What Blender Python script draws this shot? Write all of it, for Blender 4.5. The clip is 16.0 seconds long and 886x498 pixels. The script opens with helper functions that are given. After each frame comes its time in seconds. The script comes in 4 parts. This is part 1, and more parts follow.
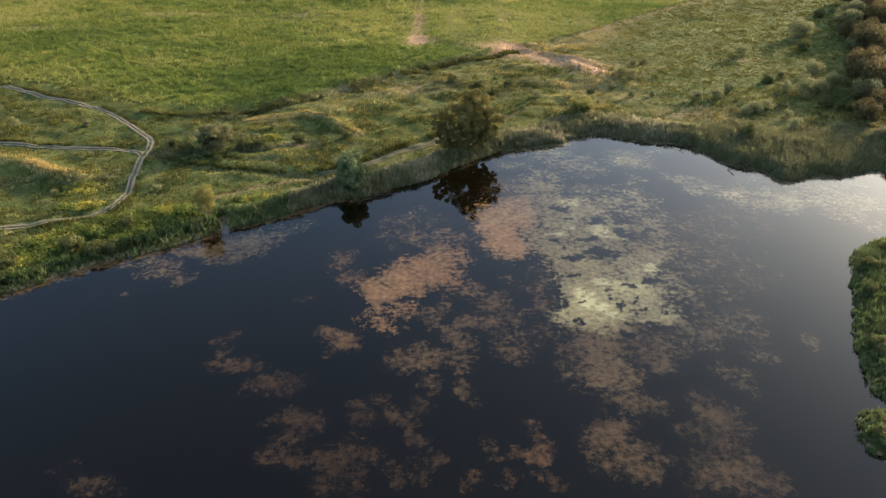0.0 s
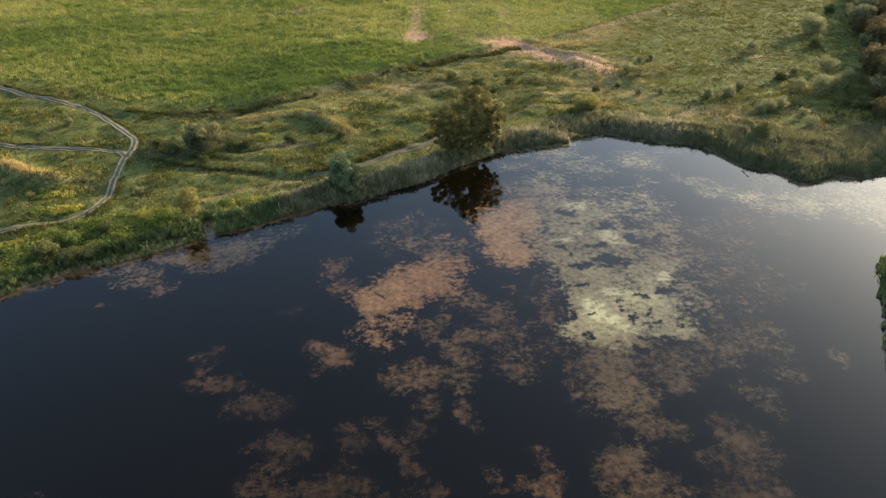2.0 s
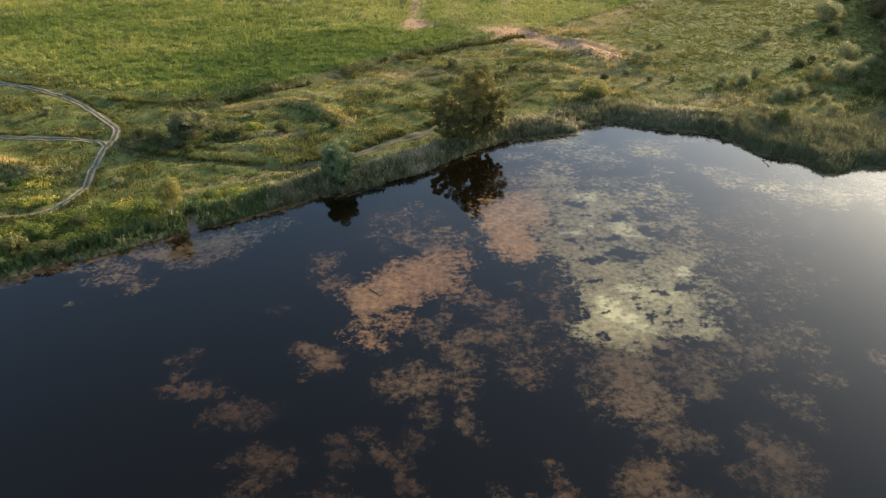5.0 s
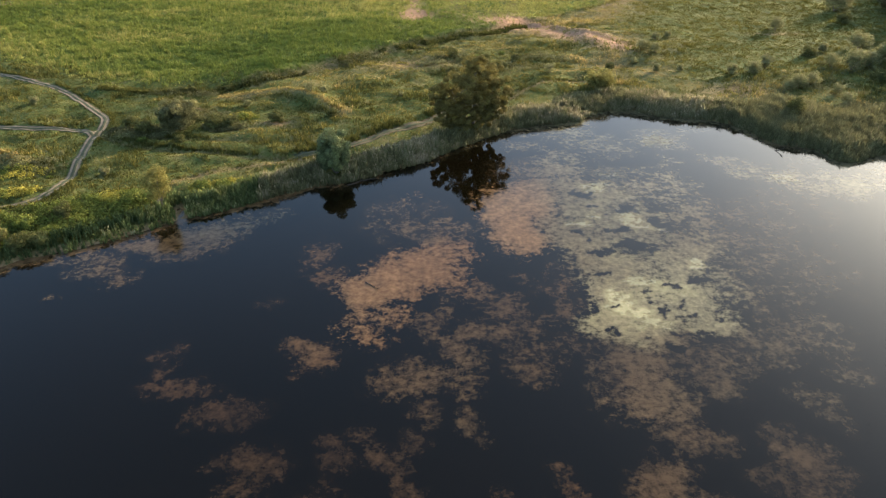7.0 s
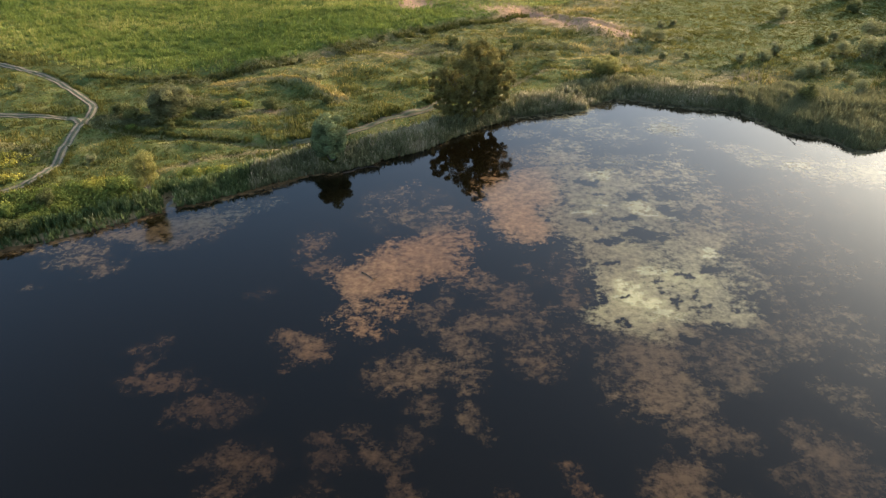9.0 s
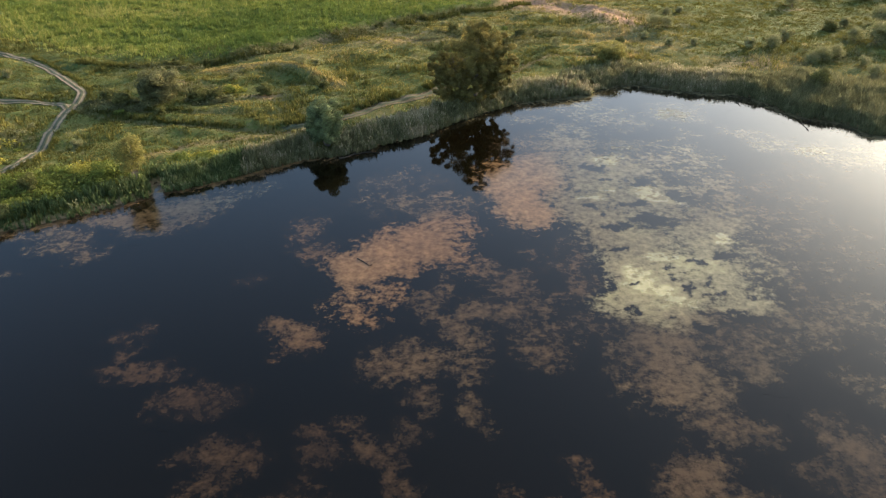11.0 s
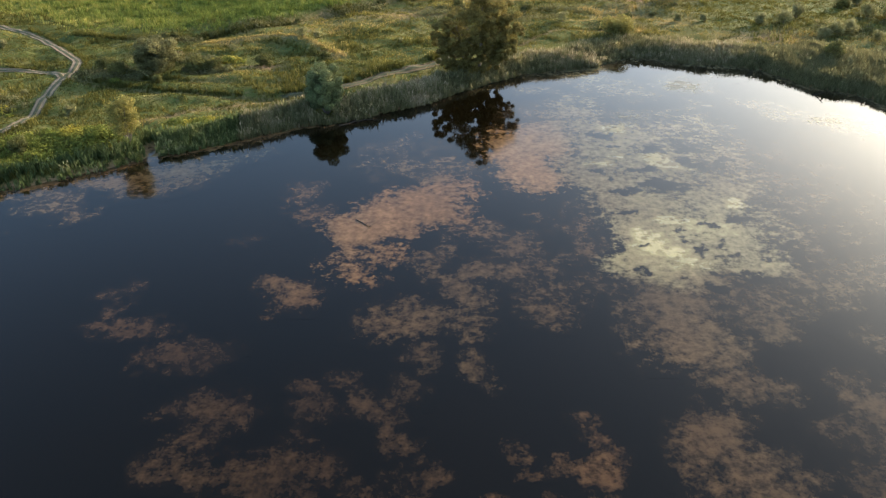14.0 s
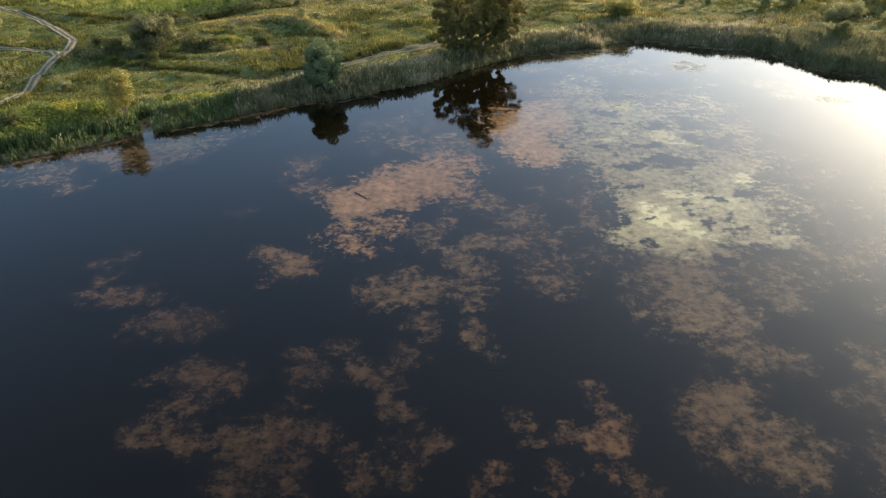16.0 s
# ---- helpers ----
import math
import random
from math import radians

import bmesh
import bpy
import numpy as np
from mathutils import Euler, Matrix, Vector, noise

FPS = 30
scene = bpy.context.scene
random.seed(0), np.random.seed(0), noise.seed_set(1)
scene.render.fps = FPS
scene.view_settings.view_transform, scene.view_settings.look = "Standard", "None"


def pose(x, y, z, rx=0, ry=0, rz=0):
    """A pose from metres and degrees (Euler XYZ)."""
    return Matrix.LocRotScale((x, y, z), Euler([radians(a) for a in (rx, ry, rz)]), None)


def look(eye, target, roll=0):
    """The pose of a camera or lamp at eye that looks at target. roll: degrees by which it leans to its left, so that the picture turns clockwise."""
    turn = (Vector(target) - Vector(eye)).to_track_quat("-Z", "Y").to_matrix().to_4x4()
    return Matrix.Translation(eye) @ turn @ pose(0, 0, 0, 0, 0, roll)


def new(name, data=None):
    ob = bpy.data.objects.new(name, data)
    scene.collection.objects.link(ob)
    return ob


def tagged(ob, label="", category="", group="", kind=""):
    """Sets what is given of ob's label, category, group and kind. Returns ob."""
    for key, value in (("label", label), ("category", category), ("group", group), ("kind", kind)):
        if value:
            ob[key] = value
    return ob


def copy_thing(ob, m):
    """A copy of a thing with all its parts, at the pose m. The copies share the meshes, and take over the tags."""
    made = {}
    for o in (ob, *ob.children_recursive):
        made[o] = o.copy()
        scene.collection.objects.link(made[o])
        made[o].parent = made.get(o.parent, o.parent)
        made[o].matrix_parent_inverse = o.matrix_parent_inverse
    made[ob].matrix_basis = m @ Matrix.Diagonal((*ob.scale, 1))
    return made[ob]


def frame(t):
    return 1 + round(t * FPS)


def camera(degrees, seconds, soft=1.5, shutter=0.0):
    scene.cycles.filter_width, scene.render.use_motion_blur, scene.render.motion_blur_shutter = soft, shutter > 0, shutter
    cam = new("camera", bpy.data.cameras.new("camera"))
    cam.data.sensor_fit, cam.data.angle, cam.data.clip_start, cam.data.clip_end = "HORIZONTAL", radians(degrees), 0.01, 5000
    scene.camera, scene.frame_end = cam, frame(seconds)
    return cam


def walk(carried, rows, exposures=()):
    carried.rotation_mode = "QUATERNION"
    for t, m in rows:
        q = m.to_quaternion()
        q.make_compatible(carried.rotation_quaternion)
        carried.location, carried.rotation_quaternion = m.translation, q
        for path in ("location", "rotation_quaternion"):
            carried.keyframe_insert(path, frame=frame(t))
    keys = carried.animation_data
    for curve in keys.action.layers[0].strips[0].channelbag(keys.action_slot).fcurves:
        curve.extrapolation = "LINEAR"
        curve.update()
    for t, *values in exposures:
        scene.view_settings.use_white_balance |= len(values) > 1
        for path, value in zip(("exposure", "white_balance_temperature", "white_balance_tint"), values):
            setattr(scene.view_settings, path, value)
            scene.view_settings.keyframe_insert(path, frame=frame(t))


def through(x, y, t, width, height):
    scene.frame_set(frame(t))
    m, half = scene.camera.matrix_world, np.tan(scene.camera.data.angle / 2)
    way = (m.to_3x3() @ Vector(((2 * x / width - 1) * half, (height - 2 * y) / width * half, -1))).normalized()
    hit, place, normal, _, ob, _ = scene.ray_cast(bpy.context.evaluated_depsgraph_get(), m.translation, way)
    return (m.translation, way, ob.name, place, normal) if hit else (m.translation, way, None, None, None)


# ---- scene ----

# ---- camera and its way: seconds, east, north, height, pitch, heading, lean ----
cam = camera(64.0, 16.0, 1.25)
PATH = [
    (0, 0.00, 0.00, 66.00, -32.24, 0.28, 0.52),
    (0.5, 0.05, 1.95, 65.48, -32.23, 0.27, 0.51),
    (1, 0.05, 3.89, 64.68, -32.22, 0.25, 0.50),
    (1.5, 0.03, 5.58, 63.77, -32.24, 0.21, 0.49),
    (2, 0.03, 7.18, 62.88, -32.26, 0.21, 0.51),
    (2.5, 0.04, 8.41, 62.05, -32.24, 0.20, 0.53),
    (3, 0.04, 9.73, 61.14, -32.27, 0.22, 0.53),
    (3.5, 0.07, 10.87, 60.17, -32.23, 0.26, 0.57),
    (4, 0.10, 11.98, 59.23, -32.23, 0.28, 0.61),
    (6.5, 0.05, 16.77, 54.54, -32.21, 0.32, 0.66),
    (7, 0.06, 17.66, 53.59, -32.20, 0.33, 0.66),
    (7.5, 0.01, 18.44, 52.64, -32.21, 0.31, 0.66),
    (8, 0.01, 19.28, 51.75, -32.21, 0.32, 0.65),
    (8.5, -0.05, 20.09, 50.76, -32.19, 0.28, 0.62),
    (9, -0.03, 20.79, 49.79, -32.18, 0.30, 0.63),
    (11.5, 0.05, 23.76, 44.99, -32.16, 0.39, 0.68),
    (12, 0.05, 23.78, 44.06, -32.16, 0.48, 0.66),
    (12.5, 0.11, 23.73, 43.19, -32.15, 0.55, 0.64),
    (13, 0.15, 23.71, 42.36, -32.17, 0.60, 0.60),
    (13.5, 0.13, 23.69, 41.51, -32.18, 0.60, 0.50),
    (14, 0.12, 23.73, 40.62, -32.18, 0.63, 0.45),
    (14.5, 0.07, 23.75, 39.74, -32.18, 0.61, 0.37),
    (15, 0.05, 23.78, 38.85, -32.18, 0.63, 0.32),
    (15.5, 0.07, 23.82, 37.97, -32.20, 0.66, 0.29),
    (16, 0.04, 23.82, 37.18, -32.23, 0.66, 0.23),
]
walk(cam, [(t, pose(x, y, z, 90 + pitch, 0, yaw) @ pose(0, 0, 0, 0, 0, -roll)) for t, x, y, z, pitch, yaw, roll in PATH],
     exposures=[(0.0, 1.77, 5720, 2), (16.0, 1.77, 5720, 2)])

# ---- sky and low evening sun ----
SUN_AZ, SUN_EL = 47.0, 14.0        # degrees clockwise from north, degrees up
world = bpy.data.worlds.new("evening_sky")
scene.world = world
world.use_nodes = True
wn, wl = world.node_tree.nodes, world.node_tree.links
sky = wn.new("ShaderNodeTexSky")
sky.sky_type = "NISHITA"
sky.sun_disc = False
sky.sun_elevation = radians(SUN_EL)
sky.sun_rotation = radians(SUN_AZ)
sky.air_density, sky.dust_density, sky.ozone_density = 0.75, 1.9, 0.1
wl.new(sky.outputs[0], wn["Background"].inputs[0])
wn["Background"].inputs[1].default_value = 0.16
sun = new("sun", bpy.data.lights.new("sun", "SUN"))
sun.data.energy, sun.data.angle, sun.data.color = 3.6, radians(3.0), (1.0, 0.72, 0.42)
az, el = radians(SUN_AZ), radians(SUN_EL)
SUNWARD = Vector((math.sin(az) * math.cos(el), math.cos(az) * math.cos(el), math.sin(el)))
sun.matrix_world = look(SUNWARD * 500, (0, 0, 0))

# ---- plan: metres, x east, y north, the pond's surface at z = 0 ----
SHORE_WEST = [(-90, 78), (-78, 87), (-70.7, 90.9), (-64, 95.7), (-58.2, 99.8), (-52.6, 102.7), (-46, 106.7), (-40.6, 110.6), (-39.4, 111.4), (-33.6, 114.5),
              (-26.8, 118.3), (-20.8, 121.6), (-14.3, 123.9), (-7.8, 127.9), (-2.1, 131.6), (1.4, 135.5), (7.6, 140.4), (14.1, 144.7), (27.1, 148.2)]
SHORE_EAST = [(28.8, 150.7), (35.8, 153.8), (41.7, 150.5), (51.3, 147.8), (55.4, 144.6), (60.1, 136.2), (65.2, 134), (67, 129.5), (70.7, 127.5),
              (76.6, 130.4), (82.3, 130.3), (87, 131.8), (96, 134), (106, 132), (108, 123), (95, 114), (79, 108.6), (73.5, 105.8), (68.3, 101.3),
              (63, 90), (57.9, 79.6), (54.7, 69.2), (57, 66.4), (64, 62)]
SHORE_SOUTH = [(72, 40), (78, 0), (60, -60), (-20, -85), (-90, -70), (-135, -20), (-125, 45)]
ISLET = [(50.6, 61.3), (50.8, 58.4), (52.4, 57.9), (55.4, 60.2), (56.7, 64.4), (54.0, 65.0), (51.7, 63.9)]
FIELD_EDGE = [(-400, 240), (-200, 205), (-119.8, 185.2), (-96.9, 178.1), (-74.7, 166.5), (-53.7, 166), (-43.3, 169.5), (-30.6, 178.8), (-15.2, 192.2), (2.2, 204.5),
              (12.3, 209.7), (25.2, 221.1), (38.9, 230.3), (60.6, 247.2), (85.8, 268), (150, 318), (400, 500)]
TRACK_BEND = [(-160, 196), (-120.1, 184), (-110.2, 179.6), (-100.1, 174.6), (-91.5, 171), (-82, 165.2), (-73.7, 156.8), (-67.9, 150.7), (-66.1, 146.9), (-65.9, 140.9),
              (-64.6, 133.9), (-63.1, 126.1), (-62.9, 120.9), (-63.9, 117), (-66.6, 114.8), (-71.3, 113.2), (-80.5, 110.6), (-110, 104)]
TRACK_WEST = [(-150, 152), (-100.1, 147.5), (-92, 146.4), (-82.5, 145), (-73.6, 144.9), (-68.6, 143.9), (-66, 141.6)]
TRACK_SHORE = [(-27, 131.9), (-22.1, 133.2), (-16.4, 135.8), (-10.8, 140.8), (-3.5, 145.8), (1.6, 151.1), (8, 156)]
PATH_FORK = [(-47, 121), (-44.9, 122.3), (-40.2, 125.8), (-32.9, 128.7), (-24.5, 131.4)]
PATH_OLD = [(-65, 142.2), (-59, 138.5), (-51.1, 136.4), (-43.5, 134.4), (-33.6, 132.1), (-27, 131.9)]
PATH_DITCH = [(-58, 141.6), (-47.3, 140), (-41, 139), (-31.1, 138.3), (-24, 136)]
PATH_TREE = [(8, 156), (12.4, 158.7), (20, 166.8), (27.3, 169.6), (40, 171)]
MOUND = [(-47, 160.2), (-39.4, 162.9), (-33.5, 164.3), (-25, 156.9), (-19.6, 151)]
SAND_RIDGE = [(-104, 140), (-94.9, 137.9), (-86.7, 135.8), (-78.5, 130.8), (-74, 128.6)]
SCAR = [(24.6, 214), (30, 207.5), (36.5, 203), (43.2, 194.5)]

rng = np.random.default_rng(7)
LATTICE = rng.random((256, 256))


def vnoise(x, y, scale):
    """Smooth value noise, 0 to 1, with features about scale metres wide."""
    x, y = np.asarray(x, float) / scale + 1000.0, np.asarray(y, float) / scale + 1000.0
    i, j = np.floor(x).astype(int), np.floor(y).astype(int)
    u, v = x - i, y - j
    u, v = u * u * (3 - 2 * u), v * v * (3 - 2 * v)
    a, b = LATTICE[i % 256, j % 256], LATTICE[(i + 1) % 256, j % 256]
    c, d = LATTICE[i % 256, (j + 1) % 256], LATTICE[(i + 1) % 256, (j + 1) % 256]
    return (a * (1 - u) + b * u) * (1 - v) + (c * (1 - u) + d * u) * v


def fractal(x, y, scale, octaves=4):
    total, weight = 0.0, 0.0
    for k in range(octaves):
        total = total + vnoise(np.asarray(x) + 37.1 * k, np.asarray(y) - 11.3 * k, scale / 2 ** k) * 0.55 ** k
        weight += 0.55 ** k
    return total / weight


def smooth(e0, e1, x):
    t = np.clip((np.asarray(x, float) - e0) / (e1 - e0), 0, 1)
    return t * t * (3 - 2 * t)


def rounded(points, closed=False, steps=4):
    """A Catmull-Rom curve through the points."""
    p = np.array(points, float)
    n = len(p)
    out = []
    for i in range(n if closed else n - 1):
        q = [p[(i + k) % n] if closed else p[min(max(i + k, 0), n - 1)] for k in (-1, 0, 1, 2)]
        for s in range(steps):
            t = s / steps
            out.append(0.5 * (2 * q[1] + (q[2] - q[0]) * t + (2 * q[0] - 5 * q[1] + 4 * q[2] - q[3]) * t * t + (3 * q[1] - q[0] - 3 * q[2] + q[3]) * t ** 3))
    if not closed:
        out.append(p[-1])
    return np.array(out)


def line_distance(x, y, line, closed=False):
    """Distance to a polyline and the side: plus on its left."""
    x, y = np.asarray(x, float), np.asarray(y, float)
    best, side = np.full(x.shape, 1e9), np.ones(x.shape)
    n = len(line)
    for i in range(n if closed else n - 1):
        a, b = line[i], line[(i + 1) % n]
        d = b - a
        t = np.clip(((x - a[0]) * d[0] + (y - a[1]) * d[1]) / (d @ d + 1e-9), 0, 1)
        r = np.hypot(x - a[0] - t * d[0], y - a[1] - t * d[1])
        near = r < best
        best = np.where(near, r, best)
        side = np.where(near, np.sign(d[0] * (y - a[1]) - d[1] * (x - a[0]) + 1e-12), side)
    return best, side


def inside(x, y, ring):
    x, y = np.asarray(x, float), np.asarray(y, float)
    odd = np.zeros(x.shape, bool)
    for i in range(len(ring)):
        a, b = ring[i - 1], ring[i]
        cross = ((a[1] > y) != (b[1] > y)) & (x < (b[0] - a[0]) * (y - a[1]) / (b[1] - a[1] + 1e-12) + a[0])
        odd ^= cross
    return odd


POND = rounded(SHORE_WEST + SHORE_EAST + SHORE_SOUTH, True, 3)
ISLE = rounded(ISLET, True, 3)
INLET_LINE = np.array([(-39.6, 109.5), (-40.9, 113.2), (-41.6, 115.0)])
EDGE = rounded(FIELD_EDGE, False, 3)
RUTS = [rounded(t, False, 4) for t in (TRACK_BEND, TRACK_WEST, TRACK_SHORE)]
FAINT = [rounded(t, False, 4) for t in (PATH_FORK, PATH_OLD, PATH_DITCH, PATH_TREE)]
MOUND_LINE, SAND_LINE, SCAR_LINE = rounded(MOUND), rounded(SAND_RIDGE), rounded(SCAR)


def shore_distance(x, y):
    """Metres inland from the waterline; minus over the water."""
    r, _ = line_distance(x, y, POND, True)
    land = np.where(inside(x, y, POND), -r, r) - 1.1 - 0.9 * smooth(0, 25, x) * smooth(112, 122, y)
    ri, _ = line_distance(x, y, ISLE, True)
    land = np.maximum(land, np.where(inside(x, y, ISLE), ri, -ri))
    cut, _ = line_distance(x, y, INLET_LINE)
    land = np.minimum(land, cut * 1.4 - 0.9)
    return land + (fractal(x, y, 4.0, 3) - 0.5) * 1.3 * (np.abs(land) < 30)


def field_side(x, y):
    """Metres into the crop field; minus outside."""
    r, side = line_distance(x, y, EDGE)
    return r * side


def ground_height(x, y, land=None):
    x, y = np.asarray(x, float), np.asarray(y, float)
    land = shore_distance(x, y) if land is None else land
    field = field_side(x, y)
    h = np.where(land > 0, 0.25 * smooth(0, 1.0, land) + 1.15 * smooth(1, 13, land) + 0.009 * np.minimum(land, 160), np.maximum(-1.8, 0.22 * land))
    dry = smooth(2, 14, land)
    h = h + dry * ((fractal(x, y, 26, 3) - 0.5) * 1.5 * (1 - 0.4 * smooth(25, 65, x)) + (fractal(x + 90, y * 1.6, 8.0, 4) - 0.5) * 1.9 * (1 - 0.6 * smooth(0, 6, field)) * (1 - 0.72 * smooth(25, 65, x)))
    h = h + 1.1 * smooth(-1.2, 1.4, field) * smooth(-62, -40, x) * (1 - smooth(16, 40, x)) * (0.6 + 0.8 * vnoise(x, y, 9))
    h = h - 0.5 * np.exp(-((field + 5) / 3.5) ** 2) * smooth(-62, -40, x) * (1 - smooth(30, 60, x))
    r, _ = line_distance(x, y, MOUND_LINE)
    h = h + 0.85 * np.exp(-(r / 2.4) ** 2)
    h = h - 0.7 * np.exp(-(((x + 33) / 9) ** 2 + ((y - 153) / 5.5) ** 2))
    for line, k in zip(FAINT, (0.2, 0.7, 0.65, 0.3)):
        h = h - k * np.exp(-(line_distance(x, y, line)[0] / 1.1) ** 2)
    r, _ = line_distance(x, y, SAND_LINE)
    h = h + 1.2 * np.exp(-(r / 2.4) ** 2)
    h = h - 0.9 * np.exp(-(((x + 86) / 9) ** 2 + ((y - 126) / 5) ** 2))
    r, _ = line_distance(x, y, SCAR_LINE)
    h = h + 1.8 * (fractal(x, y, 3.6, 3) - 0.42) * np.exp(-(r / 5.5) ** 2) + 0.9 * np.exp(-((y - 0.9 * (34 - x) - 209.5) / 1.6) ** 2) * np.exp(-((x - 33) / 9) ** 2)
    return h


def track_distance(x, y):
    """Metres from the worn tracks; the shore track counts as farther off."""
    return np.min([line_distance(x, y, r)[0] + k for r, k in zip(RUTS, (0, 0, 0.5))], axis=0)


# ---- meshes from arrays ----
def shaped(name, v, f, material, attrs=None, smooth_faces=False):
    me = bpy.data.meshes.new(name)
    f = np.asarray(f, np.int32)
    me.vertices.add(len(v))
    me.vertices.foreach_set("co", np.asarray(v, np.float32).ravel())
    me.loops.add(f.size)
    me.loops.foreach_set("vertex_index", f.ravel())
    me.polygons.add(len(f))
    me.polygons.foreach_set("loop_start", np.arange(0, f.size, f.shape[1], dtype=np.int32))
    for key, values in (attrs or {}).items():
        me.attributes.new(key, "FLOAT", "POINT").data.foreach_set("value", np.asarray(values, np.float32))
    me.update(calc_edges=True)
    if smooth_faces:
        me.polygons.foreach_set("use_smooth", np.ones(len(f), bool))
    me.materials.append(material)
    return me


def part(name, me, parent, label=""):
    ob = new(name, me)
    ob.parent = parent
    return tagged(ob, label)


# ---- materials ----
def fresh(name):
    m = bpy.data.materials.new(name)
    m.use_nodes = True
    n, l = m.node_tree.nodes, m.node_tree.links
    return m, n, l, n["Principled BSDF"]


def noise_node(n, l, scale, detail=6.0, rough=0.6, stretch=None):
    co = n.new("ShaderNodeTexCoord")
    t = n.new("ShaderNodeTexNoise")
    t.inputs["Scale"].default_value, t.inputs["Detail"].default_value, t.inputs["Roughness"].default_value = scale, detail, rough
    if stretch:
        mp = n.new("ShaderNodeMapping")
        mp.inputs["Scale"].default_value = stretch
        l.new(co.outputs["Object"], mp.inputs[0])
        l.new(mp.outputs[0], t.inputs["Vector"])
    else:
        l.new(co.outputs["Object"], t.inputs["Vector"])
    return t.outputs["Fac"]


def ramp(n, l, fac, stops):
    r = n.new("ShaderNodeValToRGB")
    while len(r.color_ramp.elements) < len(stops):
        r.color_ramp.elements.new(0.5)
    for e, (p, c) in zip(r.color_ramp.elements, stops):
        e.position, e.color = p, (*c, 1)
    l.new(fac, r.inputs[0])
    return r.outputs[0]


def mix(n, l, fac, a, b, blend="MIX"):
    m = n.new("ShaderNodeMix")
    m.data_type, m.blend_type = "RGBA", blend
    for slot, v in ((0, fac), (6, a), (7, b)):
        if isinstance(v, bpy.types.NodeSocket):
            l.new(v, m.inputs[slot])
        else:
            m.inputs[slot].default_value = v if slot == 0 else (*v, 1)
    return m.outputs[2]


def calc(n, l, op, a, b=0.0, clamp=False):
    m = n.new("ShaderNodeMath")
    m.operation, m.use_clamp = op, clamp
    for slot, v in ((0, a), (1, b)):
        if isinstance(v, bpy.types.NodeSocket):
            l.new(v, m.inputs[slot])
        else:
            m.inputs[slot].default_value = v
    return m.outputs[0]


def attribute(n, name):
    a = n.new("ShaderNodeAttribute")
    a.attribute_name = name
    return a.outputs["Fac"]


def bumped(n, l, bsdf, height, strength, distance):
    b = n.new("ShaderNodeBump")
    b.inputs["Strength"].default_value, b.inputs["Distance"].default_value = strength, distance
    l.new(height, b.inputs["Height"])
    l.new(b.outputs[0], bsdf.inputs["Normal"])


def make_ground():
    m, n, l, p = fresh("meadow_ground")
    big, mid, fine = noise_node(n, l, 0.045, 4), noise_node(n, l, 0.22, 6, 0.65), noise_node(n, l, 1.6, 5, 0.7)
    green = ramp(n, l, mid, [(0.30, (0.045, 0.060, 0.016)), (0.5, (0.095, 0.110, 0.026)), (0.68, (0.165, 0.150, 0.045))])
    straw = ramp(n, l, fine, [(0.3, (0.15, 0.115, 0.050)), (0.7, (0.34, 0.25, 0.115))])
    soil = ramp(n, l, fine, [(0.3, (0.22, 0.120, 0.066)), (0.7, (0.50, 0.29, 0.165))])
    crop = ramp(n, l, mid, [(0.32, (0.075, 0.105, 0.016)), (0.66, (0.16, 0.175, 0.030))])
    dry = calc(n, l, "MULTIPLY_ADD", mid, 1.3, False)
    dry.node.inputs[2].default_value = -0.75
    dry = calc(n, l, "ADD", dry, attribute(n, "dry"), True)
    base = mix(n, l, dry, green, straw)
    base = mix(n, l, attribute(n, "crop"), base, crop)
    bare = calc(n, l, "MULTIPLY_ADD", fine, 0.8)
    bare.node.inputs[2].default_value = -0.4
    bare = calc(n, l, "ADD", bare, attribute(n, "soil"), True)
    base = mix(n, l, bare, base, soil)
    base = mix(n, l, 0.35, base, ramp(n, l, big, [(0.3, (0.35, 0.35, 0.35)), (0.7, (1, 1, 1))]), "MULTIPLY")
    l.new(base, p.inputs["Base Color"])
    p.inputs["Roughness"].default_value = 0.95
    p.inputs["Specular IOR Level"].default_value = 0.1
    bumped(n, l, p, fine, 0.6, 0.5)
    return m


def make_leaf(name, dark, light, warm, through=0.3):
    """Leaves or blades: colour by the tint attribute, painted sun and shade included, gloss slight, some light shines
    through.
    """
    m, n, l, p = fresh(name)
    tint = attribute(n, "tint")
    g = n.new("ShaderNodeNewGeometry")
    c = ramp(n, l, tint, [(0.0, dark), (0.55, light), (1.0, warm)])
    v = calc(n, l, "MULTIPLY_ADD", g.outputs["Random Per Island"], 0.5)
    v.node.inputs[2].default_value = 0.75
    c = mix(n, l, 1.0, c, v, "MULTIPLY")
    l.new(c, p.inputs["Base Color"])
    p.inputs["Roughness"].default_value = 0.65
    p.inputs["Specular IOR Level"].default_value = 0.06
    t = n.new("ShaderNodeBsdfTranslucent")
    l.new(c, t.inputs["Color"])
    s = n.new("ShaderNodeMixShader")
    s.inputs[0].default_value = through
    l.new(p.outputs[0], s.inputs[1])
    l.new(t.outputs[0], s.inputs[2])
    l.new(s.outputs[0], n["Material Output"].inputs["Surface"])
    return m


def make_bark():
    m, n, l, p = fresh("bark")
    f = noise_node(n, l, 3.0, 6, 0.7, (1, 1, 0.25))
    l.new(ramp(n, l, f, [(0.3, (0.06, 0.045, 0.035)), (0.7, (0.22, 0.18, 0.14))]), p.inputs["Base Color"])
    p.inputs["Roughness"].default_value = 0.9
    bumped(n, l, p, f, 0.8, 0.05)
    return m


